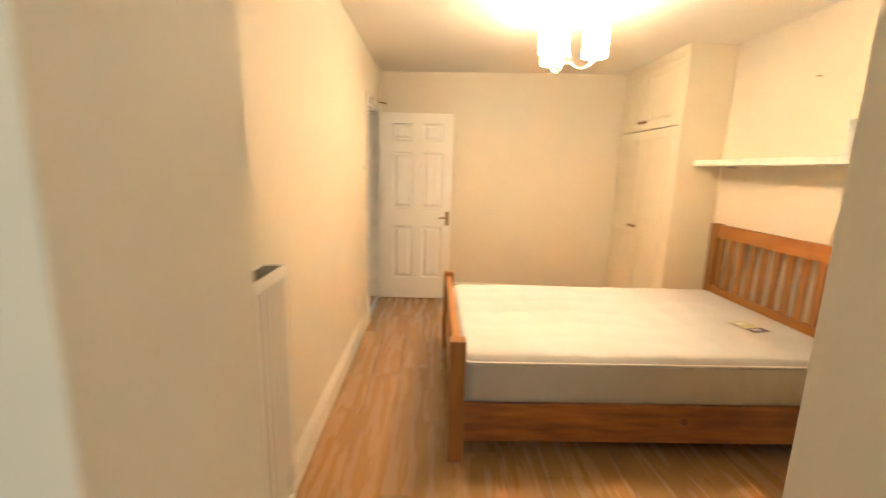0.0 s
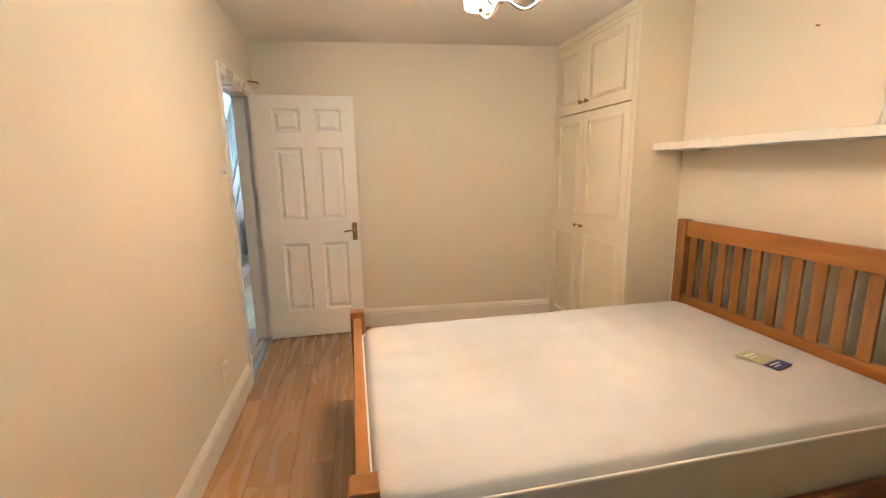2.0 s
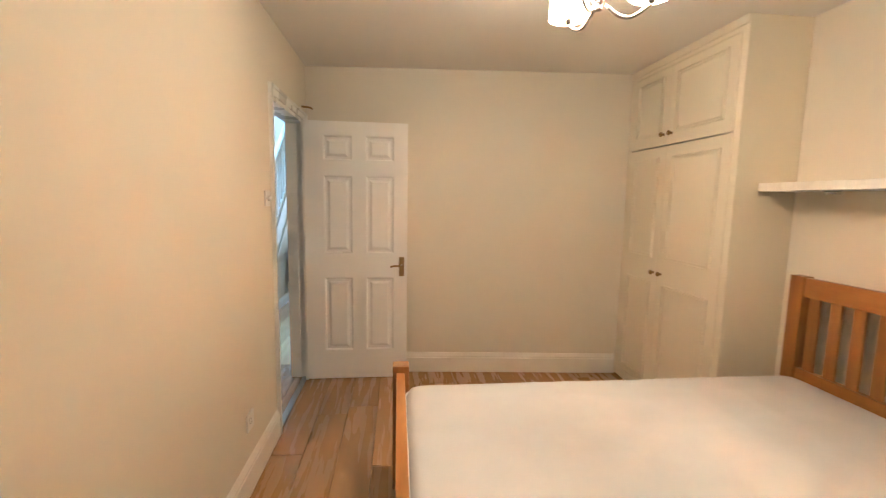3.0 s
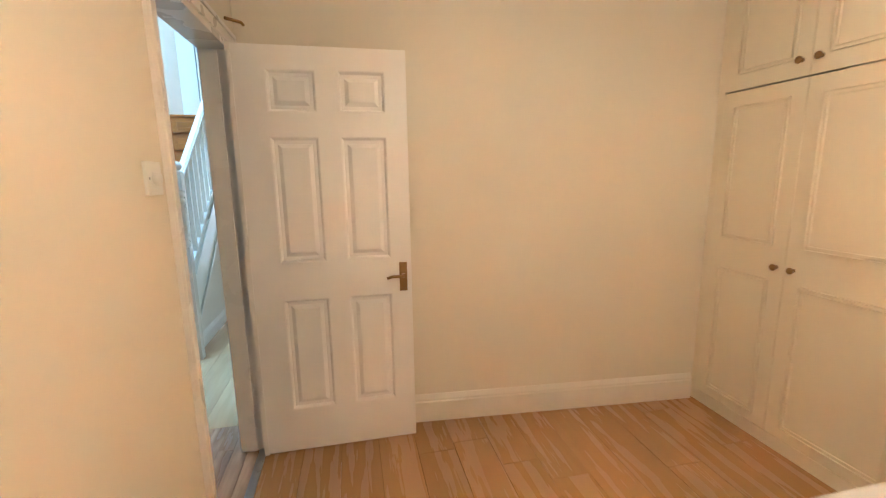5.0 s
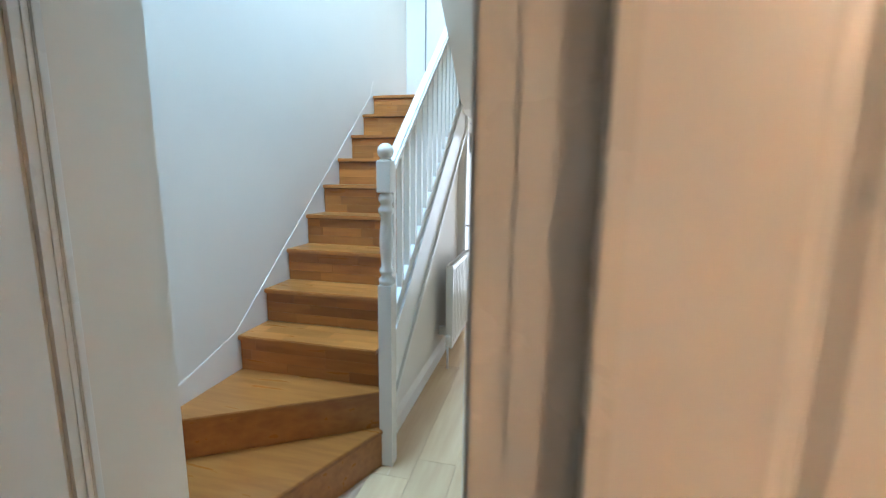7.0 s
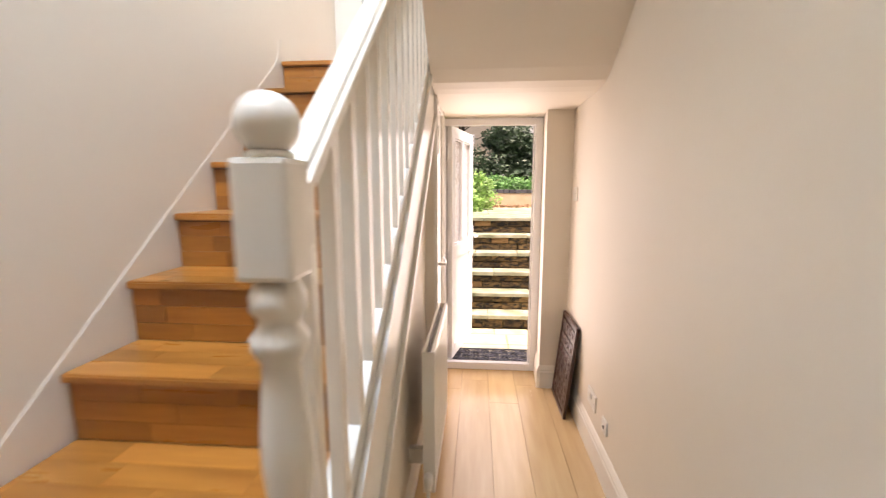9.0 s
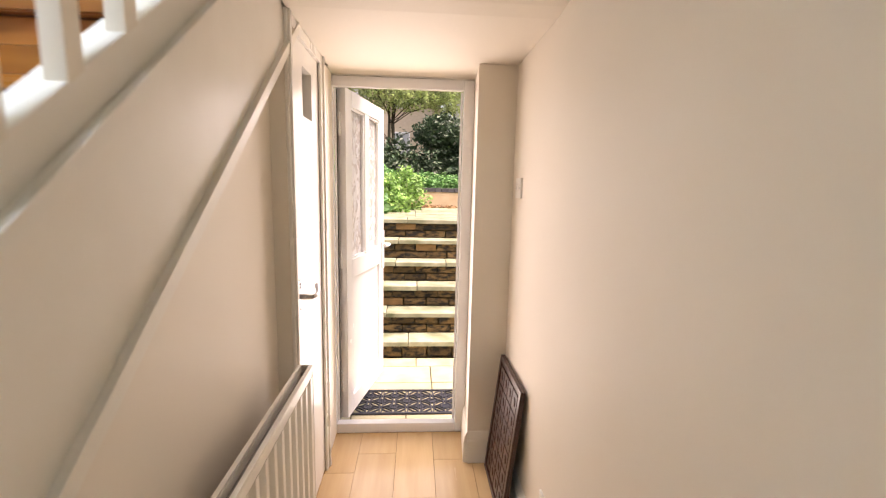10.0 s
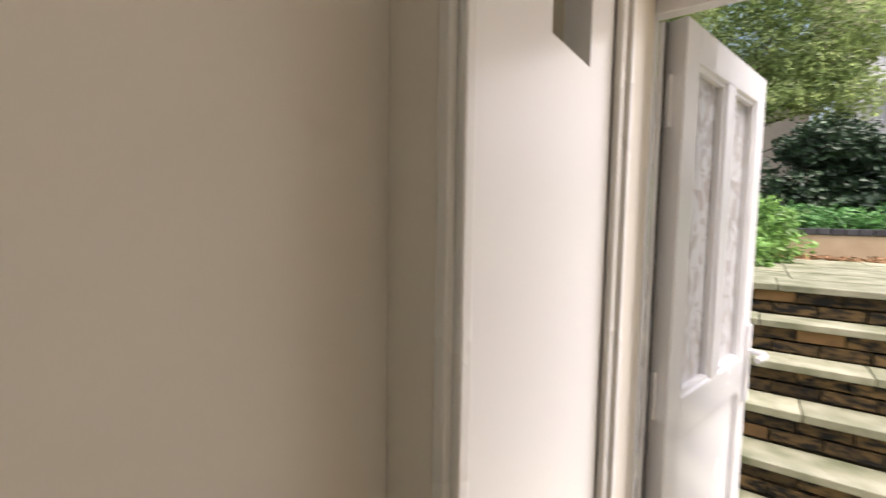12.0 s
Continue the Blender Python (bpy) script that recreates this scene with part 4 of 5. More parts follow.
bm = bmesh.new()
for (a, b) in ((7.70, 7.737), (8.171, 8.25)):
    box(bm, -1.508, -1.496, a, b, 0, 1.914, r=0.003)
    m0 = (a + b) / 2
    box(bm, -1.497, -1.488, m0 - 0.009, m0 + 0.008, 0, 1.914, r=0.003)
box(bm, -1.56, -1.497, 7.737, 8.171, 1.878, 1.914)
struct("trim_cupboard_frame", bm, GLOSS)
struct("wall_cupboard_reveal", B((-1.60, -1.512, 8.171, 8.484, 0, 1.915)), HALL_PAINT)
# Near-black boards carry the cupboard's inner shade in their colour.
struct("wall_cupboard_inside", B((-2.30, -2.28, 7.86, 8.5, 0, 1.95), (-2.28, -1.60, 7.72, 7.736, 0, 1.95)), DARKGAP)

# ---- garden door ----
gd = thing("garden_door_frame", (-1.16, 8.5, 0), "white plastic garden door frame with raised threshold", "door frame")
FW = 0.055
part("jamb", B((GX0, GX0 + FW, 8.487, 8.527, 0, GH), r=0.004), UPVC, gd)
part("jamb", B((GX1 - FW, GX1, 8.487, 8.527, 0, GH), r=0.004), UPVC, gd)
part("head", B((GX0 + FW, GX1 - FW, 8.487, 8.527, GH - 0.05, GH), r=0.004), UPVC, gd)
part("sill", B((GX0 + FW, GX1 - FW, 8.487, 8.535, 0.0, 0.055), r=0.004), UPVC, gd)
part("inner_stop", B((GX1 - FW - 0.012, GX1 - FW - 0.0005, 8.5275, 8.537, 0.056, GH - 0.052), (GX0 + FW + 0.0005, GX0 + FW + 0.012, 8.5275, 8.537, 0.056, GH - 0.052)), UPVC, gd)
part("weather_strip", B((GX0 + FW, GX1 - FW, 8.5355, 8.538, 0.02, 0.04)), GRILLE, gd)
struct("trim_garden_left", B((GX0 - 0.03, GX0 - 0.001, 8.462, 8.484, 0, 1.914), r=0.003), GLOSS)

HXg, HYg = -1.456, 8.556
leaf = thing("garden_door", (HXg, HYg, 0.05), "white plastic half-glazed garden door standing open outwards", "door", turn=77)


def lpart(name, bm, mat, parent, label=""):
    """A part whose shape is given from the hinge: x along the leaf, y through it."""
    me = bpy.data.meshes.new(name)
    bmesh.ops.recalc_face_normals(bm, faces=bm.faces[:])
    bm.to_mesh(me)
    bm.free()
    me.materials.append(mat)
    ob = new(name, me)
    ob.parent = parent
    return tagged(ob, label)


LW, LH, T = 0.66, 1.82, 0.055
F = 0.085
bm = bmesh.new()
for q in ((0, F, 0, LH), (LW - F, LW, 0, LH), (F, LW - F, LH - F, LH), (F, LW - F, 0, 0.10), (F, LW - F, 0.80, 0.91), (LW / 2 - 0.035, LW / 2 + 0.035, 0.91, LH - F)):
    box(bm, q[0], q[1], 0, T, q[2], q[3], r=0.004)
lpart("leaf_frame", bm, UPVC, leaf)
lpart("lower_panel", B((F, LW - F, 0.018, 0.042, 0.10, 0.80)), UPVC, leaf)
for a, b in ((F, LW / 2 - 0.035), (LW / 2 + 0.035, LW - F)):
    ps = lpart("pane", B((a, b, 0.026, 0.034, 0.91, LH - F)), OBSCURE, leaf, "obscured patterned glass")
    bm = bmesh.new()
    for q in ((a, a + 0.012, 0.91, LH - F), (b - 0.012, b, 0.91, LH - F), (a + 0.012, b - 0.012, 0.91, 0.922), (a + 0.012, b - 0.012, LH - F - 0.012, LH - F)):
        box(bm, q[0], q[1], 0.008, 0.025, q[2], q[3])
        box(bm, q[0], q[1], 0.035, 0.052, q[2], q[3])
    lpart("glazing_bead", bm, UPVC, ps)
bm = bmesh.new()
box(bm, LW - 0.055, LW - 0.02, -0.012, 0, 0.76, 1.02, r=0.003)
tube(bm, [(LW - 0.038, -0.01, 0.93), (LW - 0.038, -0.055, 0.93), (LW - 0.06, -0.06, 0.93), (LW - 0.14, -0.058, 0.93)], 0.009)
box(bm, LW - 0.055, LW - 0.02, T, T + 0.012, 0.76, 1.02, r=0.003)
tube(bm, [(LW - 0.038, T + 0.01, 0.93), (LW - 0.038, T + 0.055, 0.93), (LW - 0.14, T + 0.058, 0.93)], 0.009)
lpart("handle", bm, UPVC, leaf, "white lever handle on a long plate")
lpart("lock_strip", B((LW + 0.0005, LW + 0.003, 0.02, 0.04, 0.1, LH - 0.1)), STEEL, leaf)
for z in (0.165, 0.872, 1.575):
    hb = lpart("hinge", B((-0.016, -0.001, 0.026, 0.062, z, z + 0.12), r=0.003), UPVC, leaf)
    bm = bmesh.new()
    for j in range(4):
        lathe(bm, [(0.0045, 0), (0.0045, 0.0015), (0, 0.0015)], -0.016, 0.044, 10, z + 0.02 + j * 0.027, (-1, 0, 0))
    lpart("screw", bm, GRILLE, hb)
# Near-black strips painted as the shaded gap between leaf and jamb.
struct("trim_hinge_gasket", B((GX0 + FW + 0.0045, GX0 + FW + 0.016, 8.529, 8.537, 0.06, GH - 0.052), (GX0 + FW + 0.0005, GX0 + FW + 0.004, 8.528, 8.57, 0.06, GH - 0.05)), DARKGAP)

# ---- leaning carved board ----
cb = thing("carved_board", (-0.68, 8.0, 0), "dark carved wooden board leaning on the hall wall", "board")
tilt = Matrix.Translation((-0.728, 0, 0)) @ Matrix.Rotation(radians(6.0), 4, "Y")
Y0, Y1, H = 7.80, 8.19, 0.585


def tilted(bm):
    bm.transform(tilt)
    return bm


part("backing", tilted(B((0.008, 0.018, Y0, Y1, 0.0, H))), CARVED, cb)
part("frame", tilted(B((-0.002, 0.008, Y0, Y0 + 0.025, 0, H), (-0.002, 0.008, Y1 - 0.025, Y1, 0, H), (-0.002, 0.008, Y0 + 0.025, Y1 - 0.025, 0, 0.025), (-0.002, 0.008, Y0 + 0.025, Y1 - 0.025, H - 0.025, H), r=0.002)), CARVED, cb)
for i in range(4):
    for j in range(6):
        y = Y0 + 0.035 + i * (Y1 - Y0 - 0.07) / 4
        z = 0.035 + j * (H - 0.07) / 6
        wy, wz = (Y1 - Y0 - 0.07) / 4, (H - 0.07) / 6
        bm = B((0.0, 0.008, y + 0.004, y + wy - 0.004, z + 0.004, z + wz - 0.004), r=0.003)
        lathe(bm, [(0.022, 0), (0.016, 0.004), (0.006, 0.002), (0, 0.005)], 0.0, y + wy / 2, 10, z + wz / 2, (-1, 0, 0))
        part("carved_tile", tilted(bm), CARVED, cb)

# ---- outside: mat, paving, steps ----
PZ = -0.13
struct("ground", B((-60, 60, 8.61, 13.9, PZ - 0.5, PZ - 0.03)), SOIL)
mat_ob = thing("door_mat", (-1.13, 9.06, PZ), "black pierced rubber door mat on the stone paving", "door mat")
M0, M1, N0, N1, MZ = -1.50, -0.765, 8.90, 9.235, PZ + 0.012
part("rim", B((M0, M1, N0, N0 + 0.014, PZ + 0.001, MZ), (M0, M1, N1 - 0.014, N1, PZ + 0.001, MZ), (M0, M0 + 0.014, N0 + 0.014, N1 - 0.014, PZ + 0.001, MZ), (M1 - 0.014, M1, N0 + 0.014, N1 - 0.014, PZ + 0.001, MZ)), RUBBER, mat_ob)


def flat_ring(bm, cx, cy, rx, ry, w, z0, z1, n=14, turn=0.0):
    c, s = math.cos(turn), math.sin(turn)
    def P(r1, r2, z):
        return [bm.verts.new((cx + c * r1 * math.cos(a) - s * r2 * math.sin(a), cy + s * r1 * math.cos(a) + c * r2 * math.sin(a), z)) for a in [2 * math.pi * i / n for i in range(n)]]
    o1, o0, i1, i0 = P(rx, ry, z1), P(rx, ry, z0), P(rx - w, ry - w, z1), P(rx - w, ry - w, z0)
    for i in range(n):
        j = (i + 1) % n
        bm.faces.new((o1[i], o1[j], i1[j], i1[i]))
        bm.faces.new((o0[i], o0[j], o1[j], o1[i]))
        bm.faces.new((i0[j], i0[i], i1[i], i1[j]))


bm = bmesh.new()
gx, gy = (M1 - M0 - 0.03) / 8, (N1 - N0 - 0.03) / 4
for i in range(9):
    for j in range(5):
        cx, cy = M0 + 0.015 + i * gx, N0 + 0.015 + j * gy
        ins = 0 < i < 8 and 0 < j < 4
        if ins and (i + j) % 2 == 0:
            flat_ring(bm, cx, cy, 0.027, 0.027, 0.009, PZ + 0.001, MZ)
        if i < 8 and j < 4:
            for k, (sx, sy) in enumerate(((0.5, 0.5),)):
                ang = radians(45 if (i + j) % 2 else -45) * 0.92
                flat_ring(bm, cx + gx / 2, cy + gy / 2, 0.052, 0.018, 0.006, PZ + 0.001, MZ - 0.001, 12, ang)
        if i < 8 and 0 < j < 4:
            flat_ring(bm, cx + gx / 2, cy, 0.042, 0.013, 0.006, PZ + 0.001, MZ - 0.002, 10, 0)
        if j < 4 and 0 < i < 8:
            flat_ring(bm, cx, cy + gy / 2, 0.013, 0.038, 0.006, PZ + 0.001, MZ - 0.002, 10, 0)
part("pierced_pattern", bm, RUBBER, mat_ob)

pav = struct("pavement", B((-3.2, 3.5, 8.60, 9.86, PZ - 0.03, PZ - 0.012)), GROUT)
rnd = random.Random(4)
y = 8.61
ri = 0
cache = {}
for depth in (0.30, 0.335, 0.135, 0.30, 0.175):
    x = -3.1 - rnd.uniform(0, 0.3)
    while x < 3.3:
        w = rnd.choice((0.36, 0.44, 0.52))
        key = (w, depth)
        if key not in cache:
            bm = B((0, w - 0.008, 0, depth - 0.008, -0.03, 0), r=0.003)
            me = bpy.data.meshes.new("slab")
            bmesh.ops.recalc_face_normals(bm, faces=bm.faces[:])
            bm.to_mesh(me)
            bm.free()
            me.materials.append(YORK)
            cache[key] = me
        ob = new("paving_slab", cache[key])
        ob.parent = pav
        ob.location = (x, y, PZ - 0.001 + rnd.uniform(-0.002, 0.001))
        x += w
    y += depth

G1, GT, GR, GZ = 9.82, 0.215, 0.198, 0.025
gs = thing("garden_steps", (0, 10.4, PZ), "mossy stone slab garden steps with dark brick risers", "steps")
brick_me, brick_me2 = [], []
for lst, m in ((brick_me, BRICK), (brick_me2, BRICKL)):
    for s in range(3):
        r2 = random.Random(s)
        bm = B((0, 0.212, -0.0, 0.05, 0, 0.064), r=0.005)
        for v in bm.verts:
            v.co += Vector((r2.uniform(-1, 1), r2.uniform(-1, 1), r2.uniform(-1, 1))) * 0.0025
        me = bpy.data.meshes.new("brick")
        bmesh.ops.recalc_face_normals(bm, faces=bm.faces[:])
        bm.to_mesh(me)
        bm.free()
        me.materials.append(m)
        lst.append(me)
SXA, SXB = -2.3, 2.2
for k in range(6):
    yk, zk = G1 + k * GT, GZ + k * GR
    zlow = PZ if k == 0 else zk - GR
    part("core", B((SXA, SXB, yk + 0.085, yk + GT + 0.08, zlow - 0.03, zk - 0.042)), GROUT, gs)
    rows = 2 if k else 1
    hh = (zk - 0.042 - zlow) / rows
    for r in range(rows):
        x = SXA - (0.11 if r % 2 else 0)
        while x < SXB:
            ob = new("brick", (brick_me2 if rnd.random() < 0.07 else brick_me)[rnd.randrange(3)])
            ob.parent = gs
            ob.location = Vector((x, yk + 0.04 + rnd.uniform(0, 0.010), zlow + r * hh + 0.004)) - ORG[gs]
            ob.scale = (1, 1, min((hh - 0.010) / 0.064, 1.9))
            x += 0.222
    x = SXA - rnd.uniform(0, 0.3)
    while x < SXB:
        w = rnd.uniform(0.5, 0.75)
        bm = B((x + 0.003, x + w - 0.003, yk + rnd.uniform(-0.006, 0.006), yk + (GT if k < 5 else 0.42) + 0.035, zk - 0.042, zk + rnd.uniform(-0.003, 0.003)), r=0.006)
        part("slab", bm, MOSSY, gs)
        x += w
TZ = GZ + 5 * GR
terr = struct("terrace", B((-8, 8, G1 + 5 * GT + 0.36, 13.86, TZ - 0.6, TZ - 0.014)), GROUT)
struct("terrace_side", B((-8, SXA - 0.01, 9.9, G1 + 5 * GT + 0.36, PZ - 0.1, TZ - 0.014), (SXB + 0.01, 8, 9.9, G1 + 5 * GT + 0.36, PZ - 0.1, TZ - 0.014)), GROUT)
x = -4.0
while x < 4.5:
    y = G1 + 5 * GT + 0.46
    w = rnd.uniform(0.5, 0.7)
    while y < 13.8:
        d = rnd.uniform(0.45, 0.62)
        bm = B((x + 0.004, x + w - 0.004, y + 0.004, min(y + d, 13.84) - 0.004, TZ - 0.02, TZ + rnd.uniform(-0.002, 0.002)))
        ob = part("paving_slab", bm, MOSSY, terr)
        y += d
    x += w

# low wall at the back of the terrace
WY = 13.86
lw = thing("low_garden_wall", (0, WY, TZ), "low ochre rendered garden wall with dark brick coping", "garden wall")
part("wall_face", B((-7, 7, WY, WY + 0.2, TZ - 0.02, TZ + 0.27), r=0.006), RENDERW, lw)
x = -5.0
cm = None
while x < 6.5:
    if cm is None:
        bm = B((0, 0.105, -0.015, 0.215, 0, 0.07), r=0.006)
        cm = bpy.data.meshes.new("coping_brick")
        bmesh.ops.recalc_face_normals(bm, faces=bm.faces[:])
        bm.to_mesh(cm)
        bm.free()
        cm.materials.append(COPING)
    ob = new("coping_brick", cm)
    ob.parent = lw
    ob.location = (x, 0, 0.27 + rnd.uniform(0, 0.004))
    x += 0.115
struct("ground_upper", B((-60, 60, WY + 0.2, 120, TZ - 0.5, TZ + 0.22)), SOIL)


# ---- planting ----
def leaves(name, blobs, count, size, mat, seed, flat=0.0, as_part=None, label="", category="", group=""):
    """Many bent leaves spread near the surface of uneven blobs (x, y, z, rx, ry, rz)."""
    rg = np.random.default_rng(seed)
    vol = np.array([b[3] * b[4] + b[4] * b[5] + b[3] * b[5] for b in blobs])
    pick = rg.choice(len(blobs), count, p=vol / vol.sum())
    bl = np.array(blobs)[pick]
    d = rg.normal(size=(count, 3))
    d /= np.linalg.norm(d, axis=1)[:, None]
    wob = 1 + 0.22 * np.sin(d[:, 0] * 7 + pick) * np.cos(d[:, 2] * 6 + pick * 2) + 0.12 * np.sin(d[:, 1] * 17 + d[:, 2] * 13)
    r = (rg.random(count) ** 0.35) * wob
    c = bl[:, :3] + d * bl[:, 3:] * r[:, None]
    s = size * rg.uniform(0.55, 1.25, count)[:, None]
    u = rg.normal(size=(count, 3))
    u[:, 2] = u[:, 2] * 0.5 - 0.35
    u /= np.linalg.norm(u, axis=1)[:, None]
    nrm = d + 0.8 * rg.normal(size=(count, 3)) + np.array([0, -0.2, 0.5])
    v = np.cross(nrm, u)
    v /= np.linalg.norm(v, axis=1)[:, None]
    w = np.cross(u, v)
    P = np.stack([c - u * s * 0.5, c + v * s * 0.3 + w * s * 0.10, c + u * s * 0.5, c - v * s * 0.3 + w * s * 0.10], axis=1)
    faces = [(4 * i, 4 * i + 1, 4 * i + 2) for i in range(count)] + [(4 * i, 4 * i + 2, 4 * i + 3) for i in range(count)]
    me = bpy.data.meshes.new(name)
    me.from_pydata(P.reshape(-1, 3).tolist(), [], faces)
    me.materials.append(mat)
    ob = new(name, me)
    if as_part:
        for vtx in me.vertices:
            vtx.co -= ORG[as_part]
        ob.parent = as_part
        return tagged(ob, label)
    return tagged(ob, label, category, group, "stuff")


def tree(name, x, y, z, h, blobs, count, size, mat, label, seed, lean=0.1, r=0.07):
    t = thing(name, (x, y, z), label, "tree")
    rg = random.Random(seed)
    bm = bmesh.new()
    for q in range(3):
        pts = []
        bx0, by0 = x + rg.uniform(-0.15, 0.15), y + rg.uniform(-0.15, 0.15)
        tx, ty = x + rg.uniform(-1, 1) * lean * h, y + rg.uniform(-1, 1) * lean * h
        for s in range(7):
            k = s / 6
            pts.append((bx0 + (tx - bx0) * k + 0.05 * math.sin(k * 9 + q), by0 + (ty - by0) * k, z + h * k))
        for a in range(6):
            tube(bm, pts[a:a + 2], r * (1 - 0.13 * a) * (0.6 + 0.2 * q), 8)
        for b in range(9):
            k = rg.randrange(2, 6)
            p0 = Vector(pts[k])
            e = p0 + Vector((rg.uniform(-1, 1), rg.uniform(-1, 1), rg.uniform(0.2, 0.9))) * h * 0.28
            tube(bm, [p0, (p0 + e) / 2 + Vector((0, 0, 0.08)), e], r * 0.22, 6)
    part("trunk", bm, BARK, t)
    leaves("crown", blobs, count, size, mat, seed, as_part=t)
    return t


UZ = TZ + 0.22
leaves("ivy_hedge", [(-3.2 + 0.75 * i, 16.0 + 0.25 * math.sin(i * 2.1), UZ + 0.45 + 0.14 * math.sin(i * 1.7), 0.7, 0.5, 0.72 + 0.12 * math.sin(i)) for i in range(13)], 30000, 0.12, IVY, 3,
       label="dense dark green ivy hedge behind the low wall", category="hedge")
struct("backdrop_hedge_core", B((-4.2, 7, 16.1, 16.4, UZ - 0.1, UZ + 0.75)), IVY)
leaves("green_shrubs", [(-2.2 + 0.42 * i, 14.5 + 0.2 * math.sin(i * 3.3), UZ + 0.16 + 0.08 * math.sin(i * 2.3), 0.34, 0.30, 0.30 + 0.08 * math.sin(i * 1.3)) for i in range(15)], 17000, 0.07, SHRUB, 5,
       label="bright green leafy shrubs growing behind the low wall", category="shrubs")
leaves("terrace_weeds", [(-1.75, 12.6, TZ + 0.24, 0.42, 0.40, 0.34), (-1.25, 12.9, TZ + 0.28, 0.34, 0.3, 0.38), (-1.45, 12.3, TZ + 0.12, 0.3, 0.25, 0.2), (-2.3, 12.4, TZ + 0.4, 0.5, 0.4, 0.5)], 9000, 0.07, WEED, 6,
       label="yellow green weeds spilling over the terrace", category="weeds")
leaves("broad_leaf_plant", [(-1.95, 11.75, TZ + 0.22, 0.28, 0.3, 0.32), (-1.7, 11.9, TZ + 0.12, 0.25, 0.25, 0.16)], 900, 0.16, SHRUB, 8,
       label="broad leaved green plant at the terrace edge", category="plant")
leaves("terrace_shrub", [(0.55, 12.2, TZ + 0.15, 0.35, 0.3, 0.25), (0.8, 12.5, TZ + 0.4, 0.4, 0.35, 0.45)], 6000, 0.10, SHRUB, 9,
       label="grey green shrub at the terrace edge", category="shrub")
leaves("fallen_leaves", [(0.0 + 0.5 * i, 13.7, TZ + 0.015, 0.4, 0.14, 0.03) for i in range(-3, 8)], 1800, 0.07, DEADLEAF, 10,
       label="brown fallen leaves along the foot of the low wall", category="leaves")
leaves("step_litter", [(-0.6 + 0.37 * i, G1 + 0.17 + GT * (i % 5), GZ + GR * (i % 5) + 0.008, 0.2, 0.03, 0.006) for i in range(7)], 50, 0.035, DEADLEAF, 14,
       label="scattered dead leaves on the stone steps", category="leaves")
tree("garden_tree", -1.6, 17.0, UZ, 3.3, [(-2.6, 17, UZ + 2.9, 1.0, 0.9, 0.6), (-1.3, 17.3, UZ + 3.3, 1.1, 1.0, 0.8), (-0.7, 17.0, UZ + 2.75, 0.75, 0.7, 0.6), (-0.9, 17, UZ + 4.3, 1.0, 1, 0.8),
     (-2.4, 17, UZ + 4.4, 1.4, 1, 0.9), (-1.2, 16.6, UZ + 2.2, 0.55, 0.5, 0.3), (-3.8, 17, UZ + 3.6, 1.2, 0.9, 1.1),
     (-0.35, 16.9, UZ + 2.3, 0.6, 0.6, 0.55), (-1.9, 16.8, UZ + 2.3, 0.7, 0.5, 0.45), (0.0, 17.0, UZ + 3.3, 0.6, 0.6, 0.6)], 40000, 0.085, CROWN, "light green multi-stemmed tree behind the ivy hedge", 21, r=0.05)
tree("garden_bush", -0.6, 16.3, UZ, 1.3, [(-0.55, 16.2, UZ + 1.35, 0.62, 0.5, 0.42), (-0.1, 16.3, UZ + 1.15, 0.5, 0.45, 0.35)], 6500, 0.10, IVY, "rounded dark green bush rising above the ivy hedge", 22, r=0.03)
tree("far_tree", -5.5, 22, UZ, 5.0, [(-6, 22, UZ + 5, 2.4, 2, 1.6), (-3.8, 22.5, UZ + 5.9, 1.6, 1.6, 1.2), (-8, 22, UZ + 4.4, 2.6, 2, 2)], 9000, 0.2, CROWN, "tall light green tree beyond the hedge", 23, r=0.09)

# ---- house beyond the garden ----
HY = 28.0
house = thing("far_house", (4, HY, UZ), "white rendered house with brick top and iron balcony", "house")
part("white_wall", B((1.2, 16, HY, HY + 6, UZ, 8.15)), HOUSEWHITE, house)
part("brick_wall", B((0.2, 16, HY - 0.02, HY + 6, 8.152, 12.5)), HOUSEBRICK, house)
part("eaves", B((0.1, 16.1, HY - 0.3, HY + 6.1, 12.5, 12.7)), HOUSEWHITE, house)


def far_window(x, z, w, h):
    o = part("window", B((x - 0.06, x + w + 0.06, HY - 0.05, HY - 0.002, z - 0.06, z), (x - 0.06, x + w + 0.06, HY - 0.05, HY - 0.002, z + h, z + h + 0.06), (x - 0.06, x, HY - 0.05, HY - 0.002, z, z + h),
                              (x + w, x + w + 0.06, HY - 0.05, HY - 0.002, z, z + h), (x + w / 2 - 0.03, x + w / 2 + 0.03, HY - 0.05, HY - 0.002, z, z + h)), UPVC, house)
    part("pane", B((x, x + w, HY - 0.02, HY - 0.01, z, z + h)), BLIND, o)


for q in ((1.85, 7.1, 0.6, 0.85), (2.9, 7.1, 0.32, 0.9), (4.0, 7.0, 0.6, 0.9), (1.95, 4.85, 0.75, 0.7), (5.6, 7.0, 0.7, 0.9), (2.0, 9.3, 0.7, 1.0), (4.2, 9.3, 0.7, 1.0)):
    far_window(*q)
bal = part("balcony", B((1.66, 4.1, HY - 1.0, HY - 0.003, 5.98, 6.10)), HOUSEWHITE, house)
bm = bmesh.new()
for i in range(30):
    x = 1.70 + i * 0.082
    box(bm, x, x + 0.03, HY - 0.98, HY - 0.96, 6.10, 6.9)
box(bm, 1.66, 4.1, HY - 0.99, HY - 0.95, 6.9, 6.95)
part("railing", bm, BLIND, bal, "grey balcony railing")
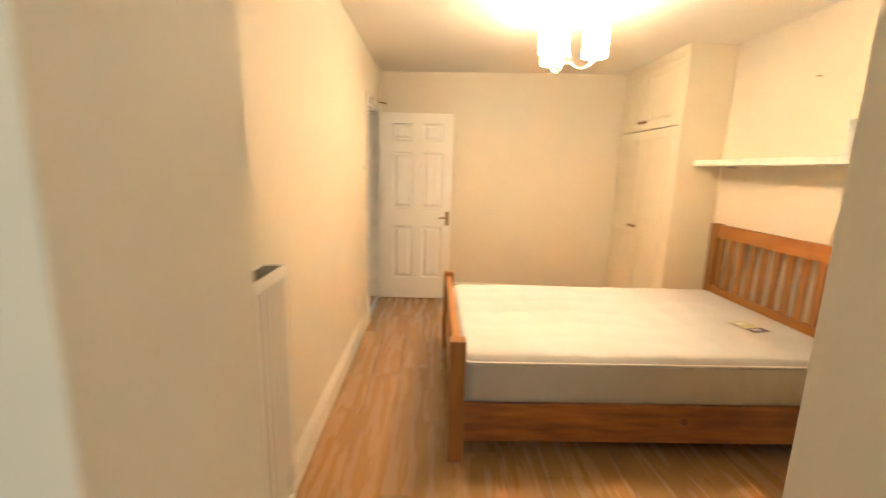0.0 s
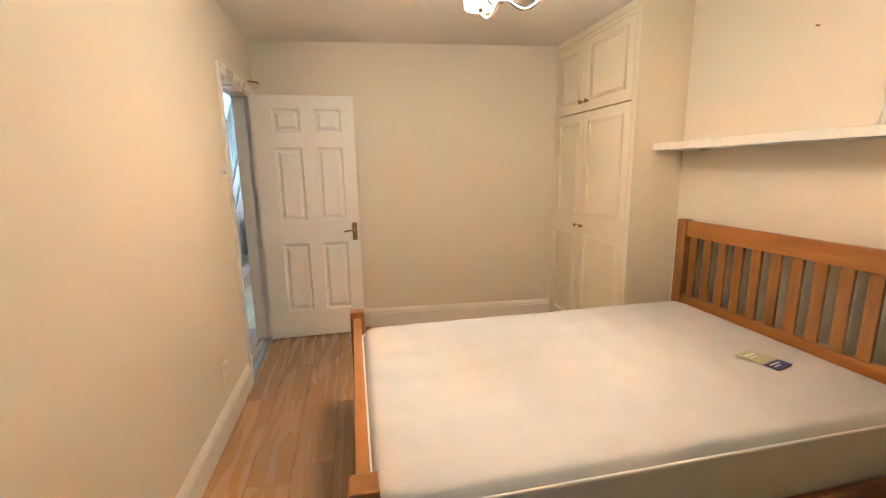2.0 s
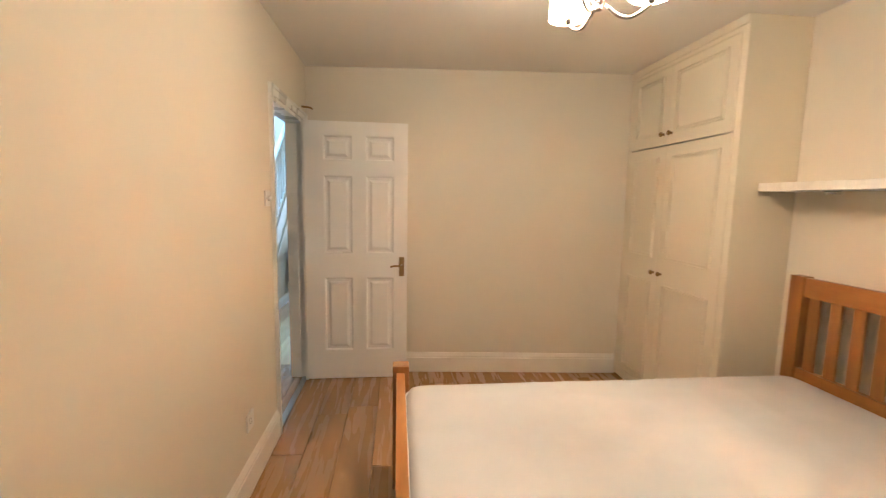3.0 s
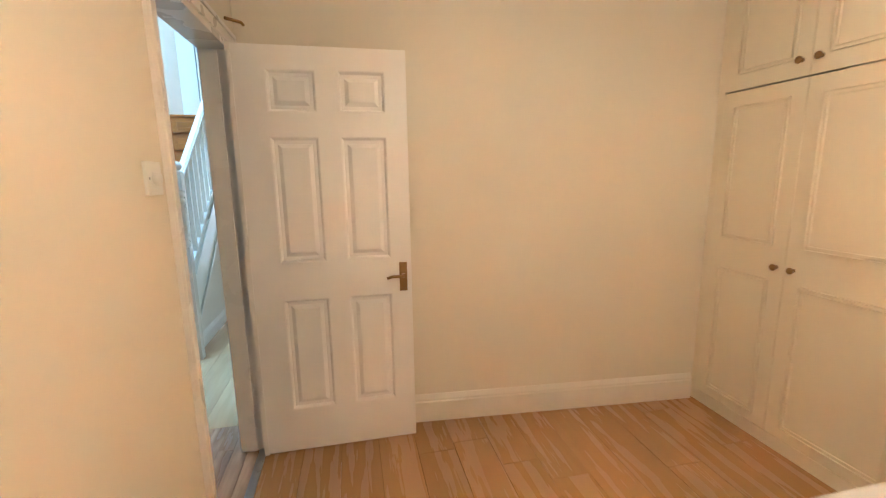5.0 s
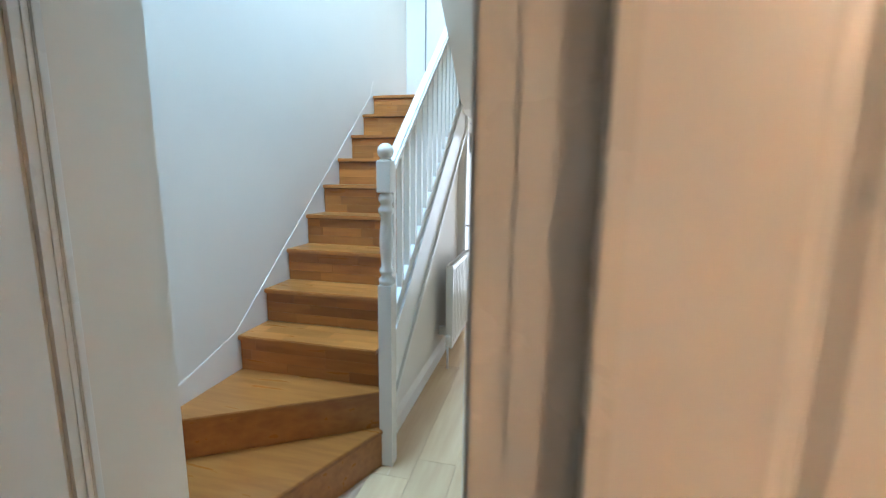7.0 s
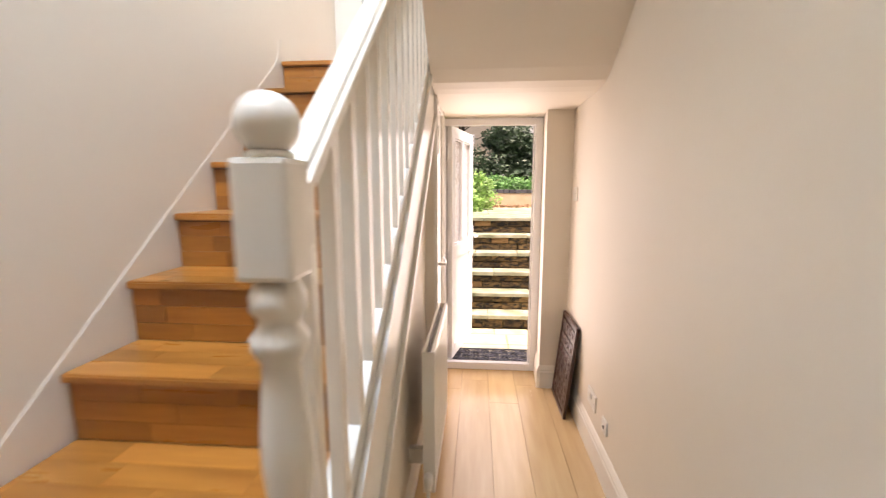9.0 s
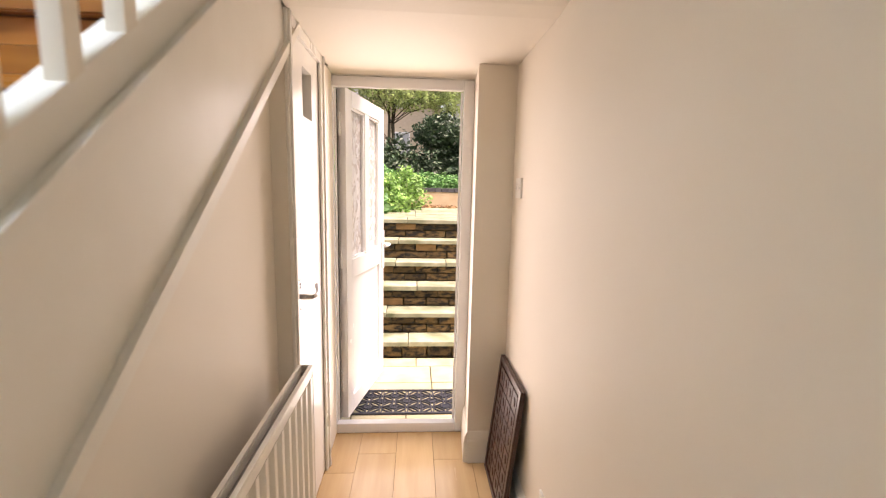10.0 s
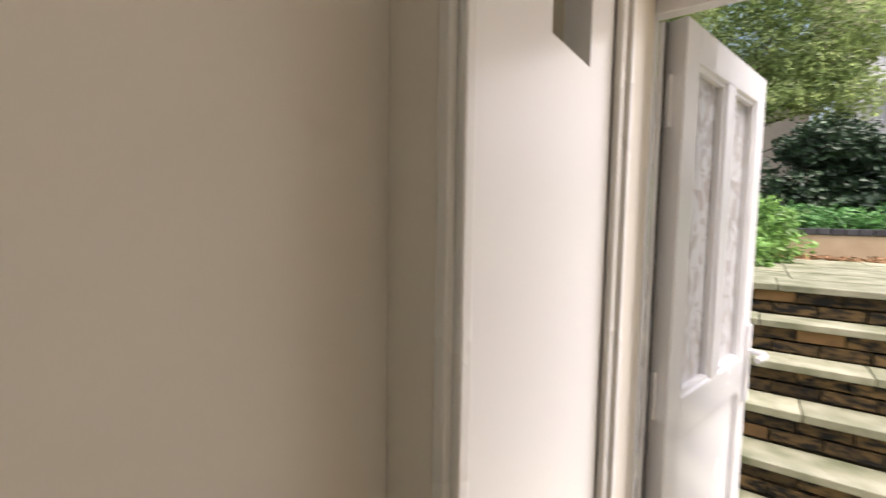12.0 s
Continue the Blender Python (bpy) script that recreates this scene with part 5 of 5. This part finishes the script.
SPX = 4.2
sp = thing("spiral_stair", (SPX, HY - 1.4, UZ), "black iron spiral staircase beside the white house", "staircase")
bm = bmesh.new()
tube(bm, [(SPX, HY - 1.4, UZ), (SPX, HY - 1.4, 6.6)], 0.07)
part("column", bm, IRON, sp)
for i in range(22):
    a0 = radians(24 * i)
    z = UZ + 0.3 + i * 0.2
    bm = bmesh.new()
    pts = [(SPX + 0.06 * math.cos(a0), HY - 1.4 + 0.06 * math.sin(a0))] + [(SPX + 1.0 * math.cos(a0 + radians(q)), HY - 1.4 + 1.0 * math.sin(a0 + radians(q))) for q in (-3, 10, 22)]
    prism(bm, pts, z, z + 0.05)
    part("iron_tread", bm, IRON, sp)
bm = bmesh.new()
tube(bm, [(SPX + 1.0 * math.cos(radians(12 * i)), HY - 1.4 + 1.0 * math.sin(radians(12 * i)), UZ + 1.2 + i * 0.1) for i in range(41)], 0.03, 6)
for i in range(0, 40, 2):
    a = radians(12 * i)
    tube(bm, [(SPX + math.cos(a), HY - 1.4 + math.sin(a), UZ + 0.3 + i * 0.1), (SPX + math.cos(a), HY - 1.4 + math.sin(a), UZ + 1.2 + i * 0.1)], 0.018, 6)
part("handrail", bm, IRON, sp)
far = thing("far_terrace", (-7, 34, UZ), "pale brick terrace house seen through the trees", "house")
part("wall", B((-16, 0.4, 34, 38, UZ, 9.5)), HOUSEBRICK, far)
for i in range(5):
    for z in (3.2, 6.2):
        o = part("window", B((-13 + i * 2.6, -11.9 + i * 2.6, 33.93, 33.998, z, z + 1.6)), UPVC, far)
        part("pane", B((-12.92 + i * 2.6, -12.48 + i * 2.6, 33.9, 33.928, z + 0.08, z + 1.52), (-12.42 + i * 2.6, -11.98 + i * 2.6, 33.9, 33.928, z + 0.08, z + 1.52)), BLIND, o)


# ---- floor boards ----
def boards(name, mat, x0, x1, y0, y1, w, seed, joint=0.0012):
    base = struct(name, B((x0, x1, y0, y1, -0.0139, -0.006)), STAIRDARK)
    rg = random.Random(seed)
    shared = {}
    x = x0
    while x < x1 - 0.01:
        ww = min(w, x1 - x)
        y = y0 - rg.uniform(0, 1.1)
        while y < y1:
            a, b = max(y, y0), min(y + 1.22, y1)
            if b - a > 0.03:
                key = (round(ww, 3), round(b - a, 3))
                if key not in shared:
                    bm = bmesh.new()
                    L, W = b - a, ww
                    j = joint
                    lo = [bm.verts.new(p) for p in ((0, 0, -0.004), (W, 0, -0.004), (W, L, -0.004), (0, L, -0.004))]
                    hi = [bm.verts.new(p) for p in ((j, j, 0), (W - j, j, 0), (W - j, L - j, 0), (j, L - j, 0))]
                    bm.faces.new(hi)
                    for i in range(4):
                        bm.faces.new((lo[i], lo[(i + 1) % 4], hi[(i + 1) % 4], hi[i]))
                    me = bpy.data.meshes.new("plank")
                    bm.to_mesh(me)
                    bm.free()
                    me.materials.append(mat)
                    shared[key] = me
                ob = new("plank", shared[key])
                ob.parent = base
                ob.location = (x, a, 0)
            y += 1.22
        x += ww
    return base


boards("floor_bedroom", LAMINATE, XL, 2.55, -1.3, 4.62, 0.193, 1)
boards("floor_doorway", LAMINATE, -0.785, XL - 0.001, D0 + 0.026, D1 - 0.028, 0.193, 2)
boards("floor_hall", OAKSTRIP, -1.86, -0.786, 2.6, 4.75, 0.0765, 3)
boards("floor_hall_passage", BEECH, -1.56, HR, 4.751, 8.487, 0.193, 4)
boards("floor_stair_foot", OAKSTRIP, -1.86, -1.561, 4.751, 5.80, 0.0765, 5)
